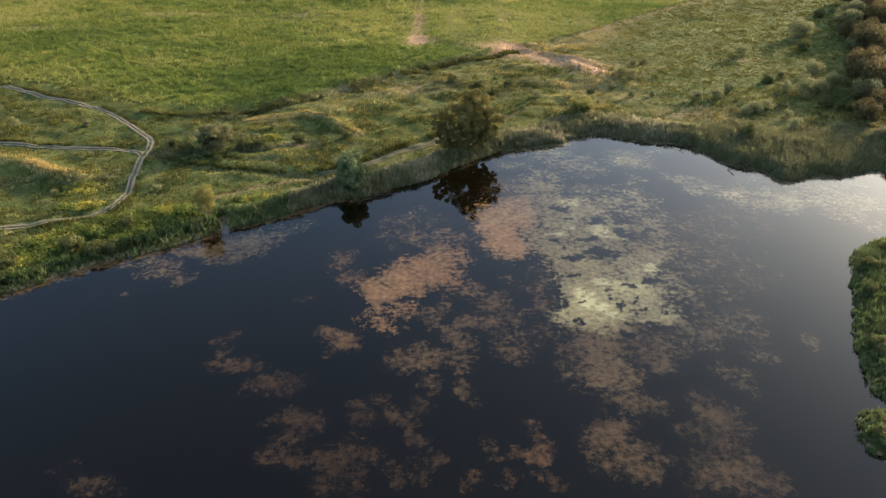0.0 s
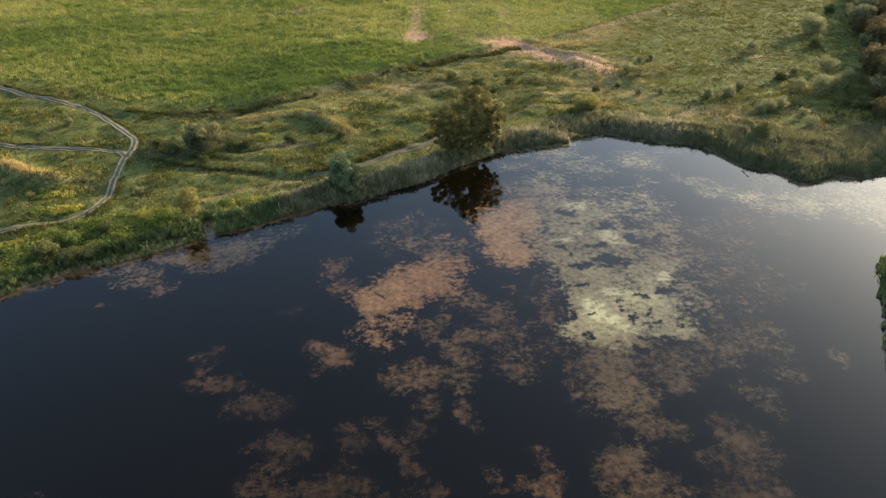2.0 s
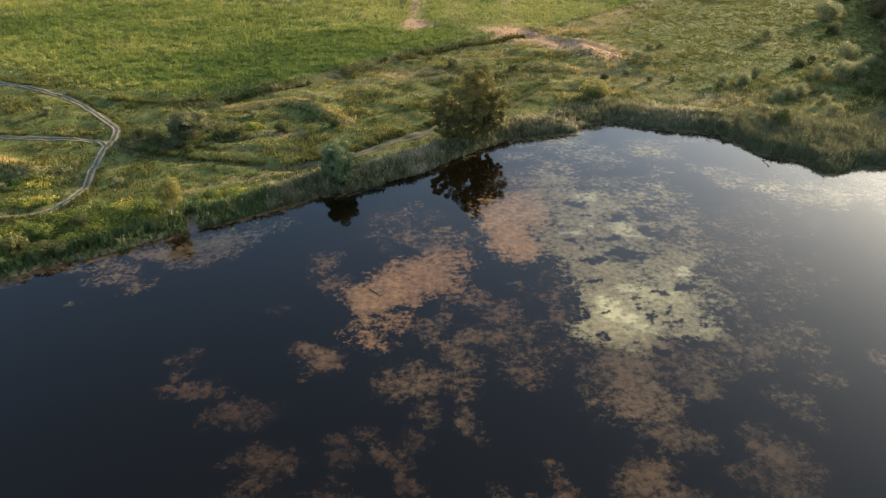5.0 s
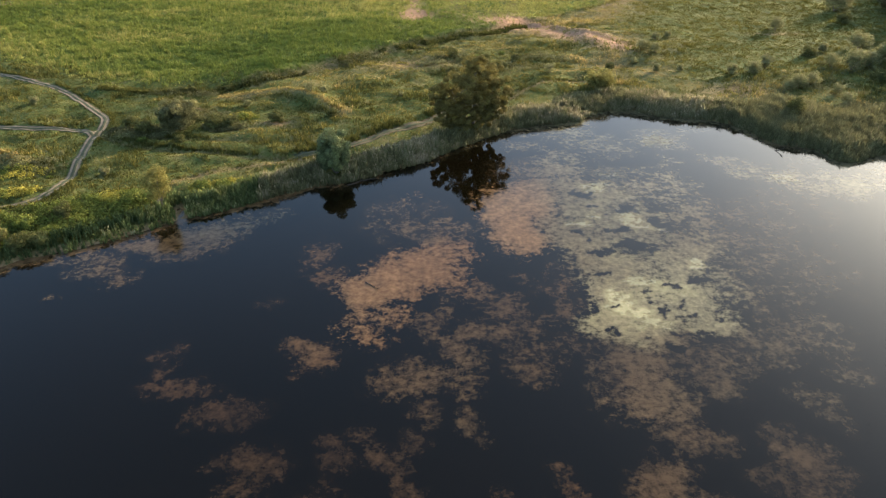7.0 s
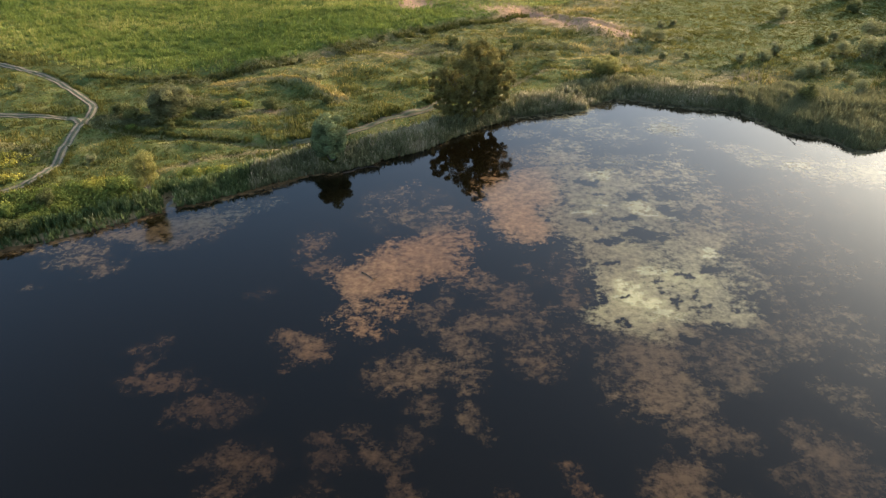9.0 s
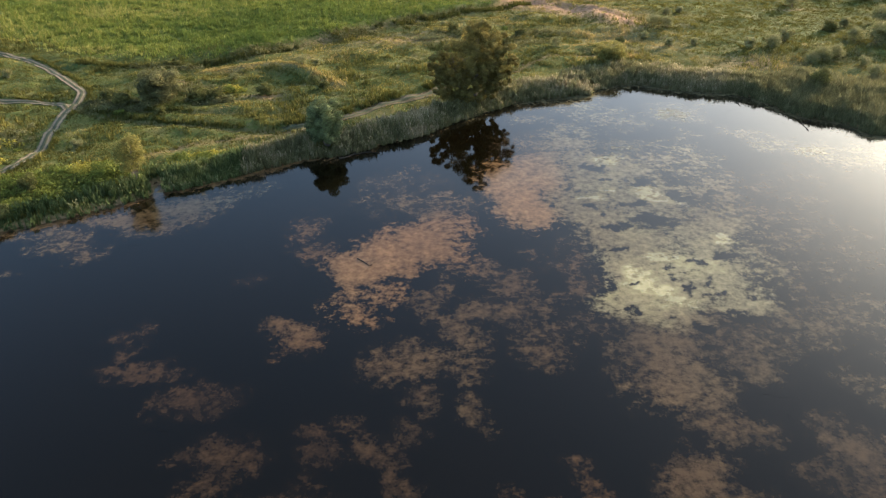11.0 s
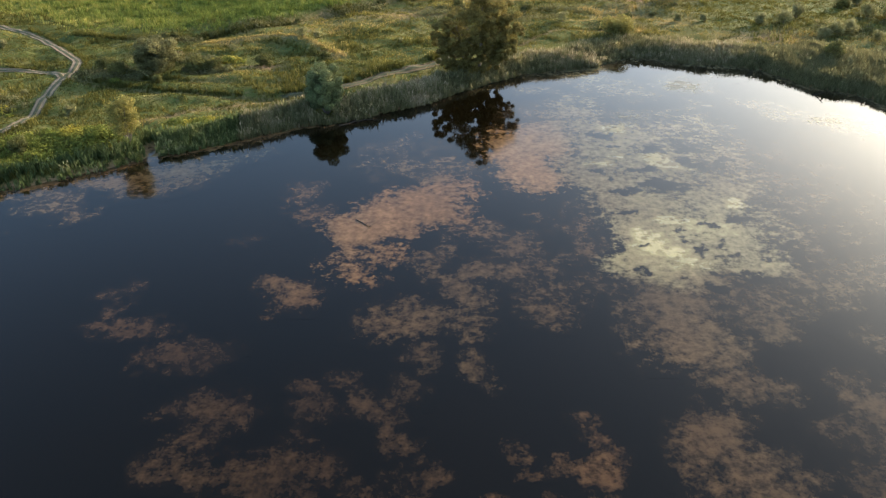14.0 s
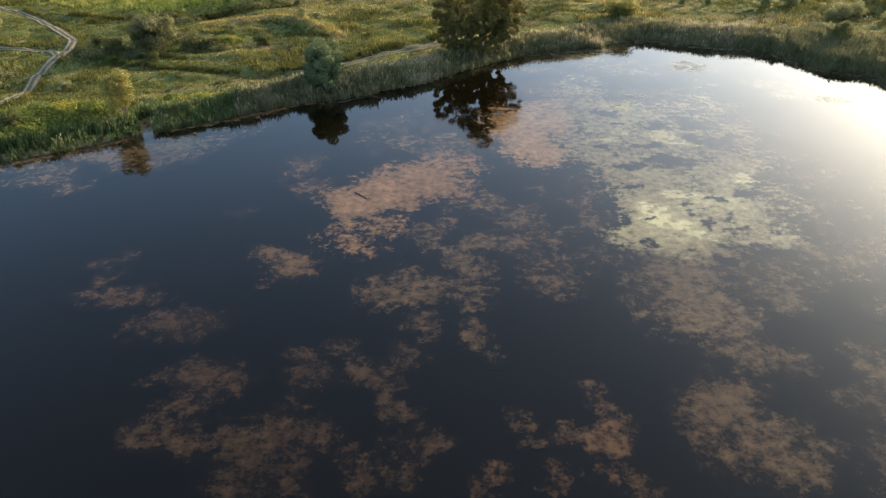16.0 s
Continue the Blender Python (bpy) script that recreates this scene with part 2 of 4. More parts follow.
def make_wet_wood():
    m, n, l, p = fresh("wet_wood")
    f = noise_node(n, l, 4.0, 6, 0.7, (1, 1, 0.25))
    l.new(ramp(n, l, f, [(0.3, (0.012, 0.010, 0.008)), (0.7, (0.04, 0.03, 0.022))]), p.inputs["Base Color"])
    p.inputs["Roughness"].default_value = 0.85
    p.inputs["Specular IOR Level"].default_value = 0.15
    bumped(n, l, p, f, 0.8, 0.03)
    return m


POND_TINT = (0.0032, 0.0024, 0.0010)


def make_water():
    m, n, l, p = fresh("pond_water")
    f = noise_node(n, l, 0.03, 4)
    l.new(ramp(n, l, f, [(0.3, (0.0026, 0.0021, 0.0010)), (0.7, (0.0038, 0.0026, 0.0010))]), p.inputs["Base Color"])
    p.inputs["Roughness"].default_value = 0.04
    p.inputs["IOR"].default_value = 1.33
    p.inputs["Specular IOR Level"].default_value = 0.31
    bumped(n, l, p, noise_node(n, l, 0.8, 3, 0.5, (1, 2.2, 1)), 0.02, 0.05)
    return m


def make_algae():
    """Algae at and just under the surface: solid where cover is high, broken into flecks where low, dimmer the deeper it lies."""
    m, n, l, p = fresh("algae_film")
    cover, hue, veil = attribute(n, "cover"), attribute(n, "hue"), attribute(n, "veil")
    coarse, mid, fine = noise_node(n, l, 0.30, 8, 0.62), noise_node(n, l, 1.1, 6, 0.66), noise_node(n, l, 3.6, 4, 0.6)

    def plus(a, k, c, clamp=False):
        q = calc(n, l, "MULTIPLY_ADD", a, k, clamp)
        q.node.inputs[2].default_value = c
        return q

    ragged = calc(n, l, "ADD", plus(coarse, 2.1, -1.05), plus(mid, 2.5, -1.25))
    ragged = calc(n, l, "ADD", ragged, plus(fine, 1.1, -0.55))
    loose = calc(n, l, "ADD", plus(cover, -0.62, 1.15), calc(n, l, "MULTIPLY", veil, 0.45))
    total = calc(n, l, "ADD", cover, calc(n, l, "MULTIPLY", ragged, loose))
    width = plus(veil, 0.9, 0.34)
    film = calc(n, l, "DIVIDE", calc(n, l, "SUBTRACT", total, 0.52), width)
    film = calc(n, l, "ADD", film, 0.5, True)
    gate = n.new("ShaderNodeMapRange")
    gate.inputs["From Min"].default_value, gate.inputs["From Max"].default_value = 0.05, 0.3
    l.new(cover, gate.inputs["Value"])
    film = calc(n, l, "MULTIPLY", film, gate.outputs[0])
    thick = n.new("ShaderNodeMapRange")
    thick.inputs["From Min"].default_value, thick.inputs["From Max"].default_value = 0.35, 1.2
    thick.inputs["To Min"].default_value, thick.inputs["To Max"].default_value = 0.36, 1.0
    l.new(total, thick.inputs["Value"])
    rust = ramp(n, l, mid, [(0.3, (0.100, 0.050, 0.020)), (0.7, (0.205, 0.110, 0.046))])
    olive = ramp(n, l, mid, [(0.3, (0.120, 0.100, 0.054)), (0.7, (0.245, 0.210, 0.110))])
    blotch = ramp(n, l, noise_node(n, l, 0.10, 4, 0.6), [(0.50, (0, 0, 0)), (0.70, (1, 1, 1))])
    olive = mix(n, l, calc(n, l, "MULTIPLY", blotch, hue), olive, (0.32, 0.275, 0.135))
    colour = mix(n, l, hue, rust, olive)
    flecks = ramp(n, l, noise_node(n, l, 0.7, 7, 0.68), [(0.40, (0, 0, 0)), (0.52, (1, 1, 1))])
    topped = calc(n, l, "MULTIPLY", attribute(n, "top"), flecks)
    colour = mix(n, l, calc(n, l, "MULTIPLY", topped, 0.7), colour, (0.38, 0.335, 0.165))
    clear = calc(n, l, "POWER", calc(n, l, "SUBTRACT", 1.0, veil), 2.1)
    sunk = mix(n, l, clear, (0.020, 0.0118, 0.0062), colour)
    sunk = mix(n, l, calc(n, l, "MULTIPLY", film, thick.outputs[0]), POND_TINT, sunk)
    l.new(sunk, p.inputs["Base Color"])
    r = calc(n, l, "MULTIPLY_ADD", film, 0.08)
    r.node.inputs[2].default_value = 0.04
    l.new(calc(n, l, "ADD", r, calc(n, l, "MULTIPLY", topped, 0.25)), p.inputs["Roughness"])
    p.inputs["IOR"].default_value = 1.33
    p.inputs["Specular IOR Level"].default_value = 0.31
    return m


def make_dirt(name, dark, light):
    m, n, l, p = fresh(name)
    rut = attribute(n, "rut")
    mid, fine = noise_node(n, l, 0.5, 5, 0.7), noise_node(n, l, 4.0, 4, 0.7)
    dirt = ramp(n, l, fine, [(0.3, dark), (0.7, light)])
    # green between the ruts, darkened to paint in the shade among grass blades
    verge = ramp(n, l, mid, [(0.35, (0.028, 0.034, 0.011)), (0.65, (0.060, 0.058, 0.020))])
    k = calc(n, l, "MULTIPLY_ADD", mid, 0.9)
    k.node.inputs[2].default_value = -0.45
    k = calc(n, l, "ADD", k, rut, True)
    l.new(mix(n, l, k, verge, dirt), p.inputs["Base Color"])
    p.inputs["Roughness"].default_value = 0.95
    bumped(n, l, p, fine, 0.5, 0.06)
    return m


GROUND, BARK, WATER, ALGAE = make_ground(), make_bark(), make_water(), make_algae()
DIRT = make_dirt("track_dirt", (0.160, 0.110, 0.062), (0.300, 0.215, 0.128))
BANK_DIRT = make_dirt("bank_dirt", (0.100, 0.060, 0.031), (0.175, 0.112, 0.062))
WET_WOOD = make_wet_wood()
GRASS = make_leaf("grass_blades", (0.062, 0.064, 0.015), (0.190, 0.162, 0.038), (0.44, 0.31, 0.12))
PASTURE = make_leaf("pasture_blades", (0.066, 0.062, 0.012), (0.142, 0.124, 0.024), (0.27, 0.205, 0.055))
CROP = make_leaf("crop_leaves", (0.086, 0.120, 0.024), (0.20, 0.208, 0.042), (0.34, 0.30, 0.09))
REED = make_leaf("reed_blades", (0.082, 0.082, 0.034), (0.195, 0.178, 0.088), (0.42, 0.335, 0.225), 0.42)
REED_GREEN = make_leaf("green_reed_blades", (0.054, 0.072, 0.025), (0.130, 0.152, 0.056), (0.34, 0.30, 0.17), 0.42)
LEAF_TREE = make_leaf("tree_leaves", (0.075, 0.080, 0.028), (0.150, 0.140, 0.045), (0.38, 0.28, 0.08), 0.42)
LEAF_WILLOW = make_leaf("willow_leaves", (0.072, 0.088, 0.038), (0.165, 0.180, 0.078), (0.30, 0.29, 0.13))
LEAF_OLIVE = make_leaf("olive_leaves", (0.135, 0.138, 0.060), (0.275, 0.250, 0.112), (0.44, 0.36, 0.17), 0.45)
LEAF_DULL = make_leaf("oleaster_leaves", (0.080, 0.082, 0.036), (0.180, 0.168, 0.076), (0.40, 0.32, 0.14), 0.45)
LEAF_GOLD = make_leaf("golden_willow_leaves", (0.130, 0.125, 0.038), (0.280, 0.240, 0.072), (0.48, 0.37, 0.12), 0.48)
LEAF_POPLAR = make_leaf("poplar_leaves", (0.112, 0.094, 0.030), (0.205, 0.166, 0.051), (0.46, 0.33, 0.10), 0.46)
LEAF_WOOD = make_leaf("woodland_leaves", (0.066, 0.052, 0.022), (0.120, 0.092, 0.036), (0.22, 0.155, 0.056), 0.38)
LEAF_YELLOW = make_leaf("yellow_weed_leaves", (0.052, 0.076, 0.018), (0.160, 0.175, 0.034), (0.40, 0.33, 0.055))

# ---- ground: one sheet to the horizon ----
def spaced(lo, hi, step, far):
    inner = np.arange(lo, hi + step / 2, step)
    grow = step * 1.22 ** np.arange(1, 60)
    out = np.cumsum(grow)
    out = out[out < far]
    return np.concatenate([lo - out[::-1], inner, hi + out])


gx, gy = spaced(-190, 190, 1.05, 3600), spaced(48, 330, 1.05, 3600)
GX, GY = np.meshgrid(gx, gy)
px, py = GX.ravel(), GY.ravel()
land = shore_distance(px, py)
field = field_side(px, py)
height = ground_height(px, py, land)
tracks = track_distance(px, py)


def dryness(x, y, fld):
    """How dry the grass is: hummocky scrub north of the pond, stripes of straw."""
    d = 0.35 * smooth(0.45, 0.75, fractal(x, y, 18, 3)) + 0.25 * smooth(0.5, 0.8, fractal(x + 50, y * 2.2, 9, 3))
    d = d + 0.45 * np.exp(-((fld + 9) / 8) ** 2) * smooth(-60, -30, x) + (0.32 * smooth(15, 40, x) - 0.36 * smooth(45, 62, x) * smooth(164, 178, y)) * (1 - smooth(0, 4, fld))
    r, _ = line_distance(x, y, MOUND_LINE)
    s, _ = line_distance(x, y, SAND_LINE)
    d = d - 0.12 * (1 - smooth(-60, -40, x))
    return np.clip(d + 0.55 * np.exp(-(r / 1.6) ** 2) + 0.9 * np.exp(-(s / 2.6) ** 2) - 0.15, 0, 1)


def bareness(x, y, fld):
    r, _ = line_distance(x, y, SCAR_LINE)
    b = 1.0 * np.exp(-(r / 5.0) ** 2)
    for cx, cy, rx, ry, k in ((-9, 246, 3.2, 30, 0.9), (-8, 222, 6, 5, 1.0), (4, 244, 5, 26, 0.4), (16, 217, 9, 6, 0.95), (-50, 256, 9, 7, 0.7), (-95, 258, 26, 5, 0.6), (-135, 240, 22, 4, 0.5), (20, 250, 3, 26, 0.5), (48, 246, 4, 8, 0.5), (-52, 152.5, 5, 1.6, 0.6),
                              (-33, 147.5, 3, 1.5, 0.7), (62, 163, 9, 5, 0.45), (68, 152, 6, 3, 0.4), (-8, 181, 14, 5, 0.4), (86, 203, 7, 2, 0.4)):
        b = b + k * np.exp(-((x - cx) / rx) ** 2 - ((y - cy) / ry) ** 2)
    b = b + 0.28 * np.exp(-((fld + 1.0) / 1.6) ** 2) * smooth(-55, -35, x) * (1 - smooth(20, 40, x))
    b = b + 0.38 * np.exp(-((fld + 2.2) / 2.0) ** 2) * smooth(35, 50, x)
    for line, k in zip(FAINT, (0.42, 0.25, 0.12, 0.4)):
        b = b + k * np.exp(-(line_distance(x, y, line)[0] / 0.9) ** 2)
    return np.clip(b, 0, 1)


shore_mud = np.exp(-((land - 0.2) / 1.2) ** 2) * 0.6
nx, ny = len(gx), len(gy)
idx = np.arange(nx * ny).reshape(ny, nx)
quads = np.stack([idx[:-1, :-1], idx[:-1, 1:], idx[1:, 1:], idx[1:, :-1]], -1).reshape(-1, 4)
ground = new("ground", shaped("ground", np.stack([px, py, height], 1), quads, GROUND,
                              {"dry": dryness(px, py, field), "crop": np.where(px < -45, smooth(1, 12, field), smooth(-0.5, 2.0, field)), "soil": np.clip(bareness(px, py, field) + shore_mud, 0, 1)}, True))
tagged(ground, "rough grassy meadow ground with dry hummocks round a pond", "ground", kind="structure")

# ---- water ----
wx, wy = np.linspace(-170, 130, 61), np.linspace(-110, 170, 57)
WX, WY = np.meshgrid(wx, wy)
wi = np.arange(WX.size).reshape(WX.shape)
water = new("water", shaped("water", np.stack([WX.ravel(), WY.ravel(), np.zeros(WX.size)], 1),
                            np.stack([wi[:-1, :-1], wi[:-1, 1:], wi[1:, 1:], wi[1:, :-1]], -1).reshape(-1, 4), WATER))
tagged(water, "dark still pond water mirroring the evening sky", "water", kind="structure")

# ---- algae: x, y, half widths, cover; each list one drift ----
ALGAE_ORANGE = [(-10.5, 93, 3.2, 3.4, 1), (-7.2, 95.5, 4.3, 3.9, 1), (-3.3, 98.8, 4.1, 4.1, 1), (0, 103, 3.4, 4.4, 0.8), (-11.6, 90.6, 1.5, 1.4, 0.9), (-6.3, 92.3, 3.5, 1.8, 0.8), (-0.7, 96.1, 2.9, 3.3, 0.7), (1.7, 93.5, 1.8, 3.1, 0.55), (-9.2, 86.1, 3.9, 2.4, 0.62), (-10.7, 84.5, 1.9, 2.1, 0.55), (-5.9, 86.1, 2.6, 1.6, 0.55)]
ALGAE_STRAY = [(-17.4, 101.8, 1.7, 3.6, 0.6), (-15.4, 98.2, 1.8, 1.6, 0.65), (-16, 96.2, 0.9, 1.8, 0.55), (-17.3, 82.1, 1.3, 1.4, 0.75), (-15, 79.7, 1.8, 1.9, 0.8), (-16.8, 77.9, 0.6, 0.7, 0.5)]
ALGAE_CORNER = [(9.5, 111.7, 3.7, 7.7, 0.99), (7.8, 116.1, 2.6, 5.5, 0.66), (11.8, 105.8, 3.1, 3.9, 0.94), (13.9, 117.9, 3.4, 7.6, 0.88), (-6.3, 116.3, 1.7, 2.8, 0.44), (-7.2, 109.3, 3.2, 2, 0.44), (0, 109.2, 3.2, 2, 0.5)]
ALGAE_MIDDLE = [(-1.4, 85.5, 1.4, 2.3, 0.68), (-0, 89.9, 1, 1.7, 0.5), (3.4, 92.2, 1.7, 2.2, 0.6), (6, 89.8, 2.7, 2.5, 0.6), (7.2, 87, 2.3, 2.2, 0.6), (3.7, 83.9, 2.5, 1.8, 0.75), (6.6, 83.3, 2.2, 1.5, 0.72), (8.6, 84.3, 1.9, 1.5, 0.6), (-4.3, 77.7, 3, 2.2, 0.72), (-5.3, 75.2, 2.6, 1.9, 0.7), (-1.9, 76, 2.6, 2.1, 0.65), (-6.5, 76, 1.8, 1.5, 0.6), (1.7, 79.5, 2.1, 2.3, 0.65), (2.3, 76.8, 1.8, 2.6, 0.62), (1.5, 82.4, 1.6, 1.4, 0.6), (2.4, 73.4, 1.2, 1.2, 0.5)]
ALGAE_FLECKS = [(9.1, 80.3, 1.8, 1.9, 0.6), (10, 77.6, 2.1, 1.6, 0.66), (9.8, 75.8, 1.7, 1, 0.6), (8.2, 77.6, 1.1, 1.1, 0.5), (3.1, 68.8, 1, 1.2, 0.75), (-2.6, 71.1, 1.4, 1.1, 0.5), (-1.2, 69.6, 0.8, 0.9, 0.45), (14.5, 87.4, 1.6, 2.2, 0.58), (14.5, 92.1, 2.8, 2.4, 0.42), (14.8, 81.2, 2.5, 2.4, 0.52), (10.7, 95.8, 1.8, 1.6, 0.4), (15, 95.8, 2.1, 1.9, 0.35), (12.6, 85.8, 1.3, 1.3, 0.42)]
ALGAE_BELT = [(19.1, 123.8, 5.4, 8.3, 0.81), (21.4, 115.9, 5.1, 7.3, 0.86), (26.8, 117.6, 5.1, 6.6, 0.81), (34.7, 121.3, 5.3, 6, 0.59), (18.3, 107.4, 4, 5.6, 0.92), (20.3, 101.3, 3.7, 5, 0.92), (25, 108.8, 4, 4.9, 0.86), (29.4, 110.4, 3.6, 4.2, 1), (30.1, 101.1, 3.7, 5.7, 0.86), (23.9, 97.1, 3.6, 4.6, 0.97), (35, 102.5, 3.8, 5.1, 0.81), (37.2, 112, 4.1, 6, 0.7), (35.9, 94.3, 3.5, 5.7, 0.54)]
ALGAE_MAT = [(21.4, 92, 3.1, 4.2, 0.95), (23.3, 88.5, 3.3, 3.4, 1), (26.1, 86.7, 3.3, 2.7, 1), (30.9, 89.5, 4, 3.4, 0.9), (32.1, 85.1, 2.9, 2.6, 0.85), (32.1, 95.6, 3.6, 3.9, 0.8), (27.2, 93.1, 3.5, 3.1, 0.9), (19.9, 85.2, 2.9, 2.6, 0.9), (22.6, 83.1, 3.8, 2.2, 0.95), (19.7, 87.4, 2, 1.6, 0.8)]
ALGAE_TAIL = [(19.9, 79.3, 2.4, 3.2, 0.85), (21.8, 77.5, 3, 3.6, 0.85), (25.2, 81.1, 2.5, 2.4, 0.8), (19.3, 74.1, 2.8, 2.5, 0.8), (22.4, 73.2, 3.1, 2.8, 0.85), (20.7, 70.9, 2.7, 1.5, 0.75), (29.8, 76.5, 2.3, 3, 0.7), (30, 73.9, 1.7, 2, 0.72), (28.6, 80.1, 2.7, 2.8, 0.6), (27.2, 75.7, 2.3, 2.6, 0.5), (32.2, 80.1, 2.1, 2.4, 0.55), (18.7, 76.6, 2.3, 1.7, 0.7), (22.6, 69.7, 2.2, 1.1, 0.7), (23.4, 67.2, 2.3, 1.4, 0.6), (25.7, 66.2, 1.8, 0.8, 0.6), (21.2, 67.6, 1.3, 1.4, 0.6)]
ALGAE_GHOST = [(36.3, 81, 3.7, 3.8, 0.6), (39.7, 82, 4.3, 3.4, 0.55), (33.8, 76.4, 1.7, 1.3, 0.5), (43.8, 83.9, 3.8, 4.1, 0.5), (41, 89.4, 4, 3.4, 0.45), (38.7, 73, 2.2, 1.4, 0.55), (39.8, 70.7, 1.6, 1.5, 0.6), (44.2, 77.2, 2.3, 1.8, 0.5), (41.7, 98.2, 4.4, 6.8, 0.45), (47, 95.5, 5.6, 6.4, 0.35)]
ALGAE_NEAR = [(19.9, 62.6, 1.9, 1.8, 0.85), (18.2, 59.8, 1.6, 1.9, 0.85), (20.7, 60.4, 1.6, 2.2, 0.75), (24.2, 67.7, 2.3, 1.7, 0.6), (23.1, 68.4, 1.8, 1.1, 0.6), (26.4, 66.4, 1.8, 0.8, 0.55), (22, 58.2, 1.7, 1.8, 0.85), (21.8, 55.8, 1.9, 2.1, 0.85), (23, 63.2, 1.3, 0.9, 0.5), (23.9, 59.3, 1.4, 1.1, 0.6), (18.3, 57.7, 1.2, 0.8, 0.6), (19, 56.2, 0.9, 0.7, 0.6), (25.1, 58.2, 1.2, 0.8, 0.5)]
ALGAE_EAST = [(33, 66.4, 2.1, 1.4, 0.75), (34.4, 65.1, 2.3, 1.6, 0.8), (35, 63.2, 2.2, 1.6, 0.8), (32.1, 63.2, 2, 1.6, 0.75), (32.6, 61.1, 2.9, 1.2, 0.8), (29.1, 62.6, 1.2, 0.9, 0.5), (32.8, 56.3, 3, 2.9, 0.85), (35.5, 54.6, 2.6, 2.4, 0.75), (28.6, 55.5, 2, 2.4, 0.7), (52.5, 78.4, 1, 1.5, 0.6)]
ALGAE_LEFT = [(-33.9, 79.7, 1.3, 0.9, 0.62), (-31.9, 80.3, 0.9, 0.9, 0.58), (-31.5, 77.6, 0.8, 0.9, 0.68), (-28.9, 74.6, 3.2, 1, 0.7), (-28, 75.6, 1.5, 1, 0.65), (-30.9, 73.7, 1.4, 0.7, 0.48), (-23.2, 70.9, 2.8, 1.7, 0.8), (-21.3, 72.1, 2, 0.9, 0.6), (-22, 69.4, 1.4, 0.7, 0.6), (-26.9, 69.5, 0.5, 0.6, 0.45), (-22.6, 89.9, 1.4, 0.9, 0.45)]
ALGAE_SOUTH = [(-19.8, 64.8, 2.2, 1.6, 0.65), (-17.7, 63.6, 1.9, 1.8, 0.7), (-22.7, 64.2, 1.3, 0.6, 0.5), (-18.7, 61.2, 1.6, 1.3, 0.7), (-19.4, 58.5, 1.8, 1.3, 0.7), (-17.7, 58, 1, 1, 0.6), (-13, 58, 2.5, 1.5, 0.8), (-13.4, 56.5, 1.9, 1.2, 0.75), (-10.6, 59.6, 1.8, 1.6, 0.75), (-9.3, 59.1, 1.6, 1.2, 0.65), (-11.8, 56, 1.9, 1.2, 0.7), (-12.9, 54.2, 1.8, 1.1, 0.7), (-10.7, 54.2, 1.5, 0.9, 0.5), (-12.2, 66.2, 1, 0.7, 0.6), (-11.2, 64.2, 1.3, 1, 0.65), (-9.3, 64.2, 1.1, 0.8, 0.55), (-40.9, 54.3, 2.3, 1.4, 0.5), (-45.1, 56.3, 2, 0.7, 0.3), (-38.2, 53.8, 1.6, 0.9, 0.4)]
ALGAE_SCRAPS = [(-7.9, 67.2, 1.4, 1, 0.6), (-6.1, 65.2, 1.3, 1.2, 0.65), (-4.6, 64.9, 1.3, 1, 0.6), (-3.3, 66.6, 1.1, 1.1, 0.6), (-4.3, 61.9, 0.4, 1.5, 0.58), (-3.2, 60.4, 1, 0.6, 0.52), (-2.1, 57.6, 1.4, 1.3, 0.7), (-3.7, 57.8, 0.6, 0.6, 0.45), (-4.9, 54, 0.9, 0.9, 0.7), (-5.7, 55.1, 0.7, 0.7, 0.5), (-6.6, 56.3, 0.5, 1, 0.45), (-2.7, 54.7, 0.4, 0.9, 0.5), (-3.3, 70.8, 1.2, 0.9, 0.52), (-2.2, 71.2, 1, 0.9, 0.5)]
ALGAE_RUST = [(9.6, 58.7, 1.8, 0.8, 0.88), (7.8, 59.4, 0.7, 0.5, 0.75), (11.2, 60, 0.8, 1, 0.78), (11, 61.9, 0.5, 0.7, 0.55), (10.6, 63.1, 0.9, 0.5, 0.55), (10.8, 57.6, 1, 0.5, 0.85), (5.3, 58.4, 0.7, 0.4, 0.55), (4, 60.2, 0.6, 0.8, 0.45), (4.6, 59.7, 0.5, 0.5, 0.45), (10.5, 55.2, 0.8, 0.5, 0.65), (7.4, 55.4, 0.7, 0.5, 0.52), (6.5, 54, 0.4, 0.2, 0.52), (12.9, 54.3, 1.4, 0.6, 0.58), (12, 55.2, 0.6, 0.4, 0.48), (2.4, 55.4, 0.7, 0.5, 0.45), (3.1, 54.7, 0.9, 0.9, 0.48), (2, 53.8, 0.5, 0.6, 0.5)]
ALGAE_NORTH = [(22, 143.7, 6.2, 4.1, 0.72), (27.3, 138.3, 6, 3.8, 0.66), (20.4, 132.4, 5.8, 3.5, 0.6), (29.7, 135.7, 4.9, 2.9, 0.66), (39.9, 140.6, 4.5, 3.7, 0.9), (42.2, 138, 3, 2.5, 0.72), (28.8, 126.5, 5.5, 2.6, 0.6), (38.9, 129.6, 2.8, 2.7, 0.48), (48.6, 130.6, 3.8, 2.3, 0.72), (52, 127.1, 4.6, 2.2, 0.72), (57.5, 124.9, 5.4, 2.5, 0.78), (60.6, 119.7, 4.3, 2.7, 0.84), (66.3, 120.6, 3.5, 3.9, 0.9), (61.8, 130.3, 3.7, 1.8, 0.6), (64.7, 124.7, 4.5, 2.1, 0.72), (14.1, 137.4, 4, 3.8, 0.54), (15.1, 127.9, 3.7, 3.3, 0.54), (48.7, 145.8, 4.2, 2.2, 0.48)]
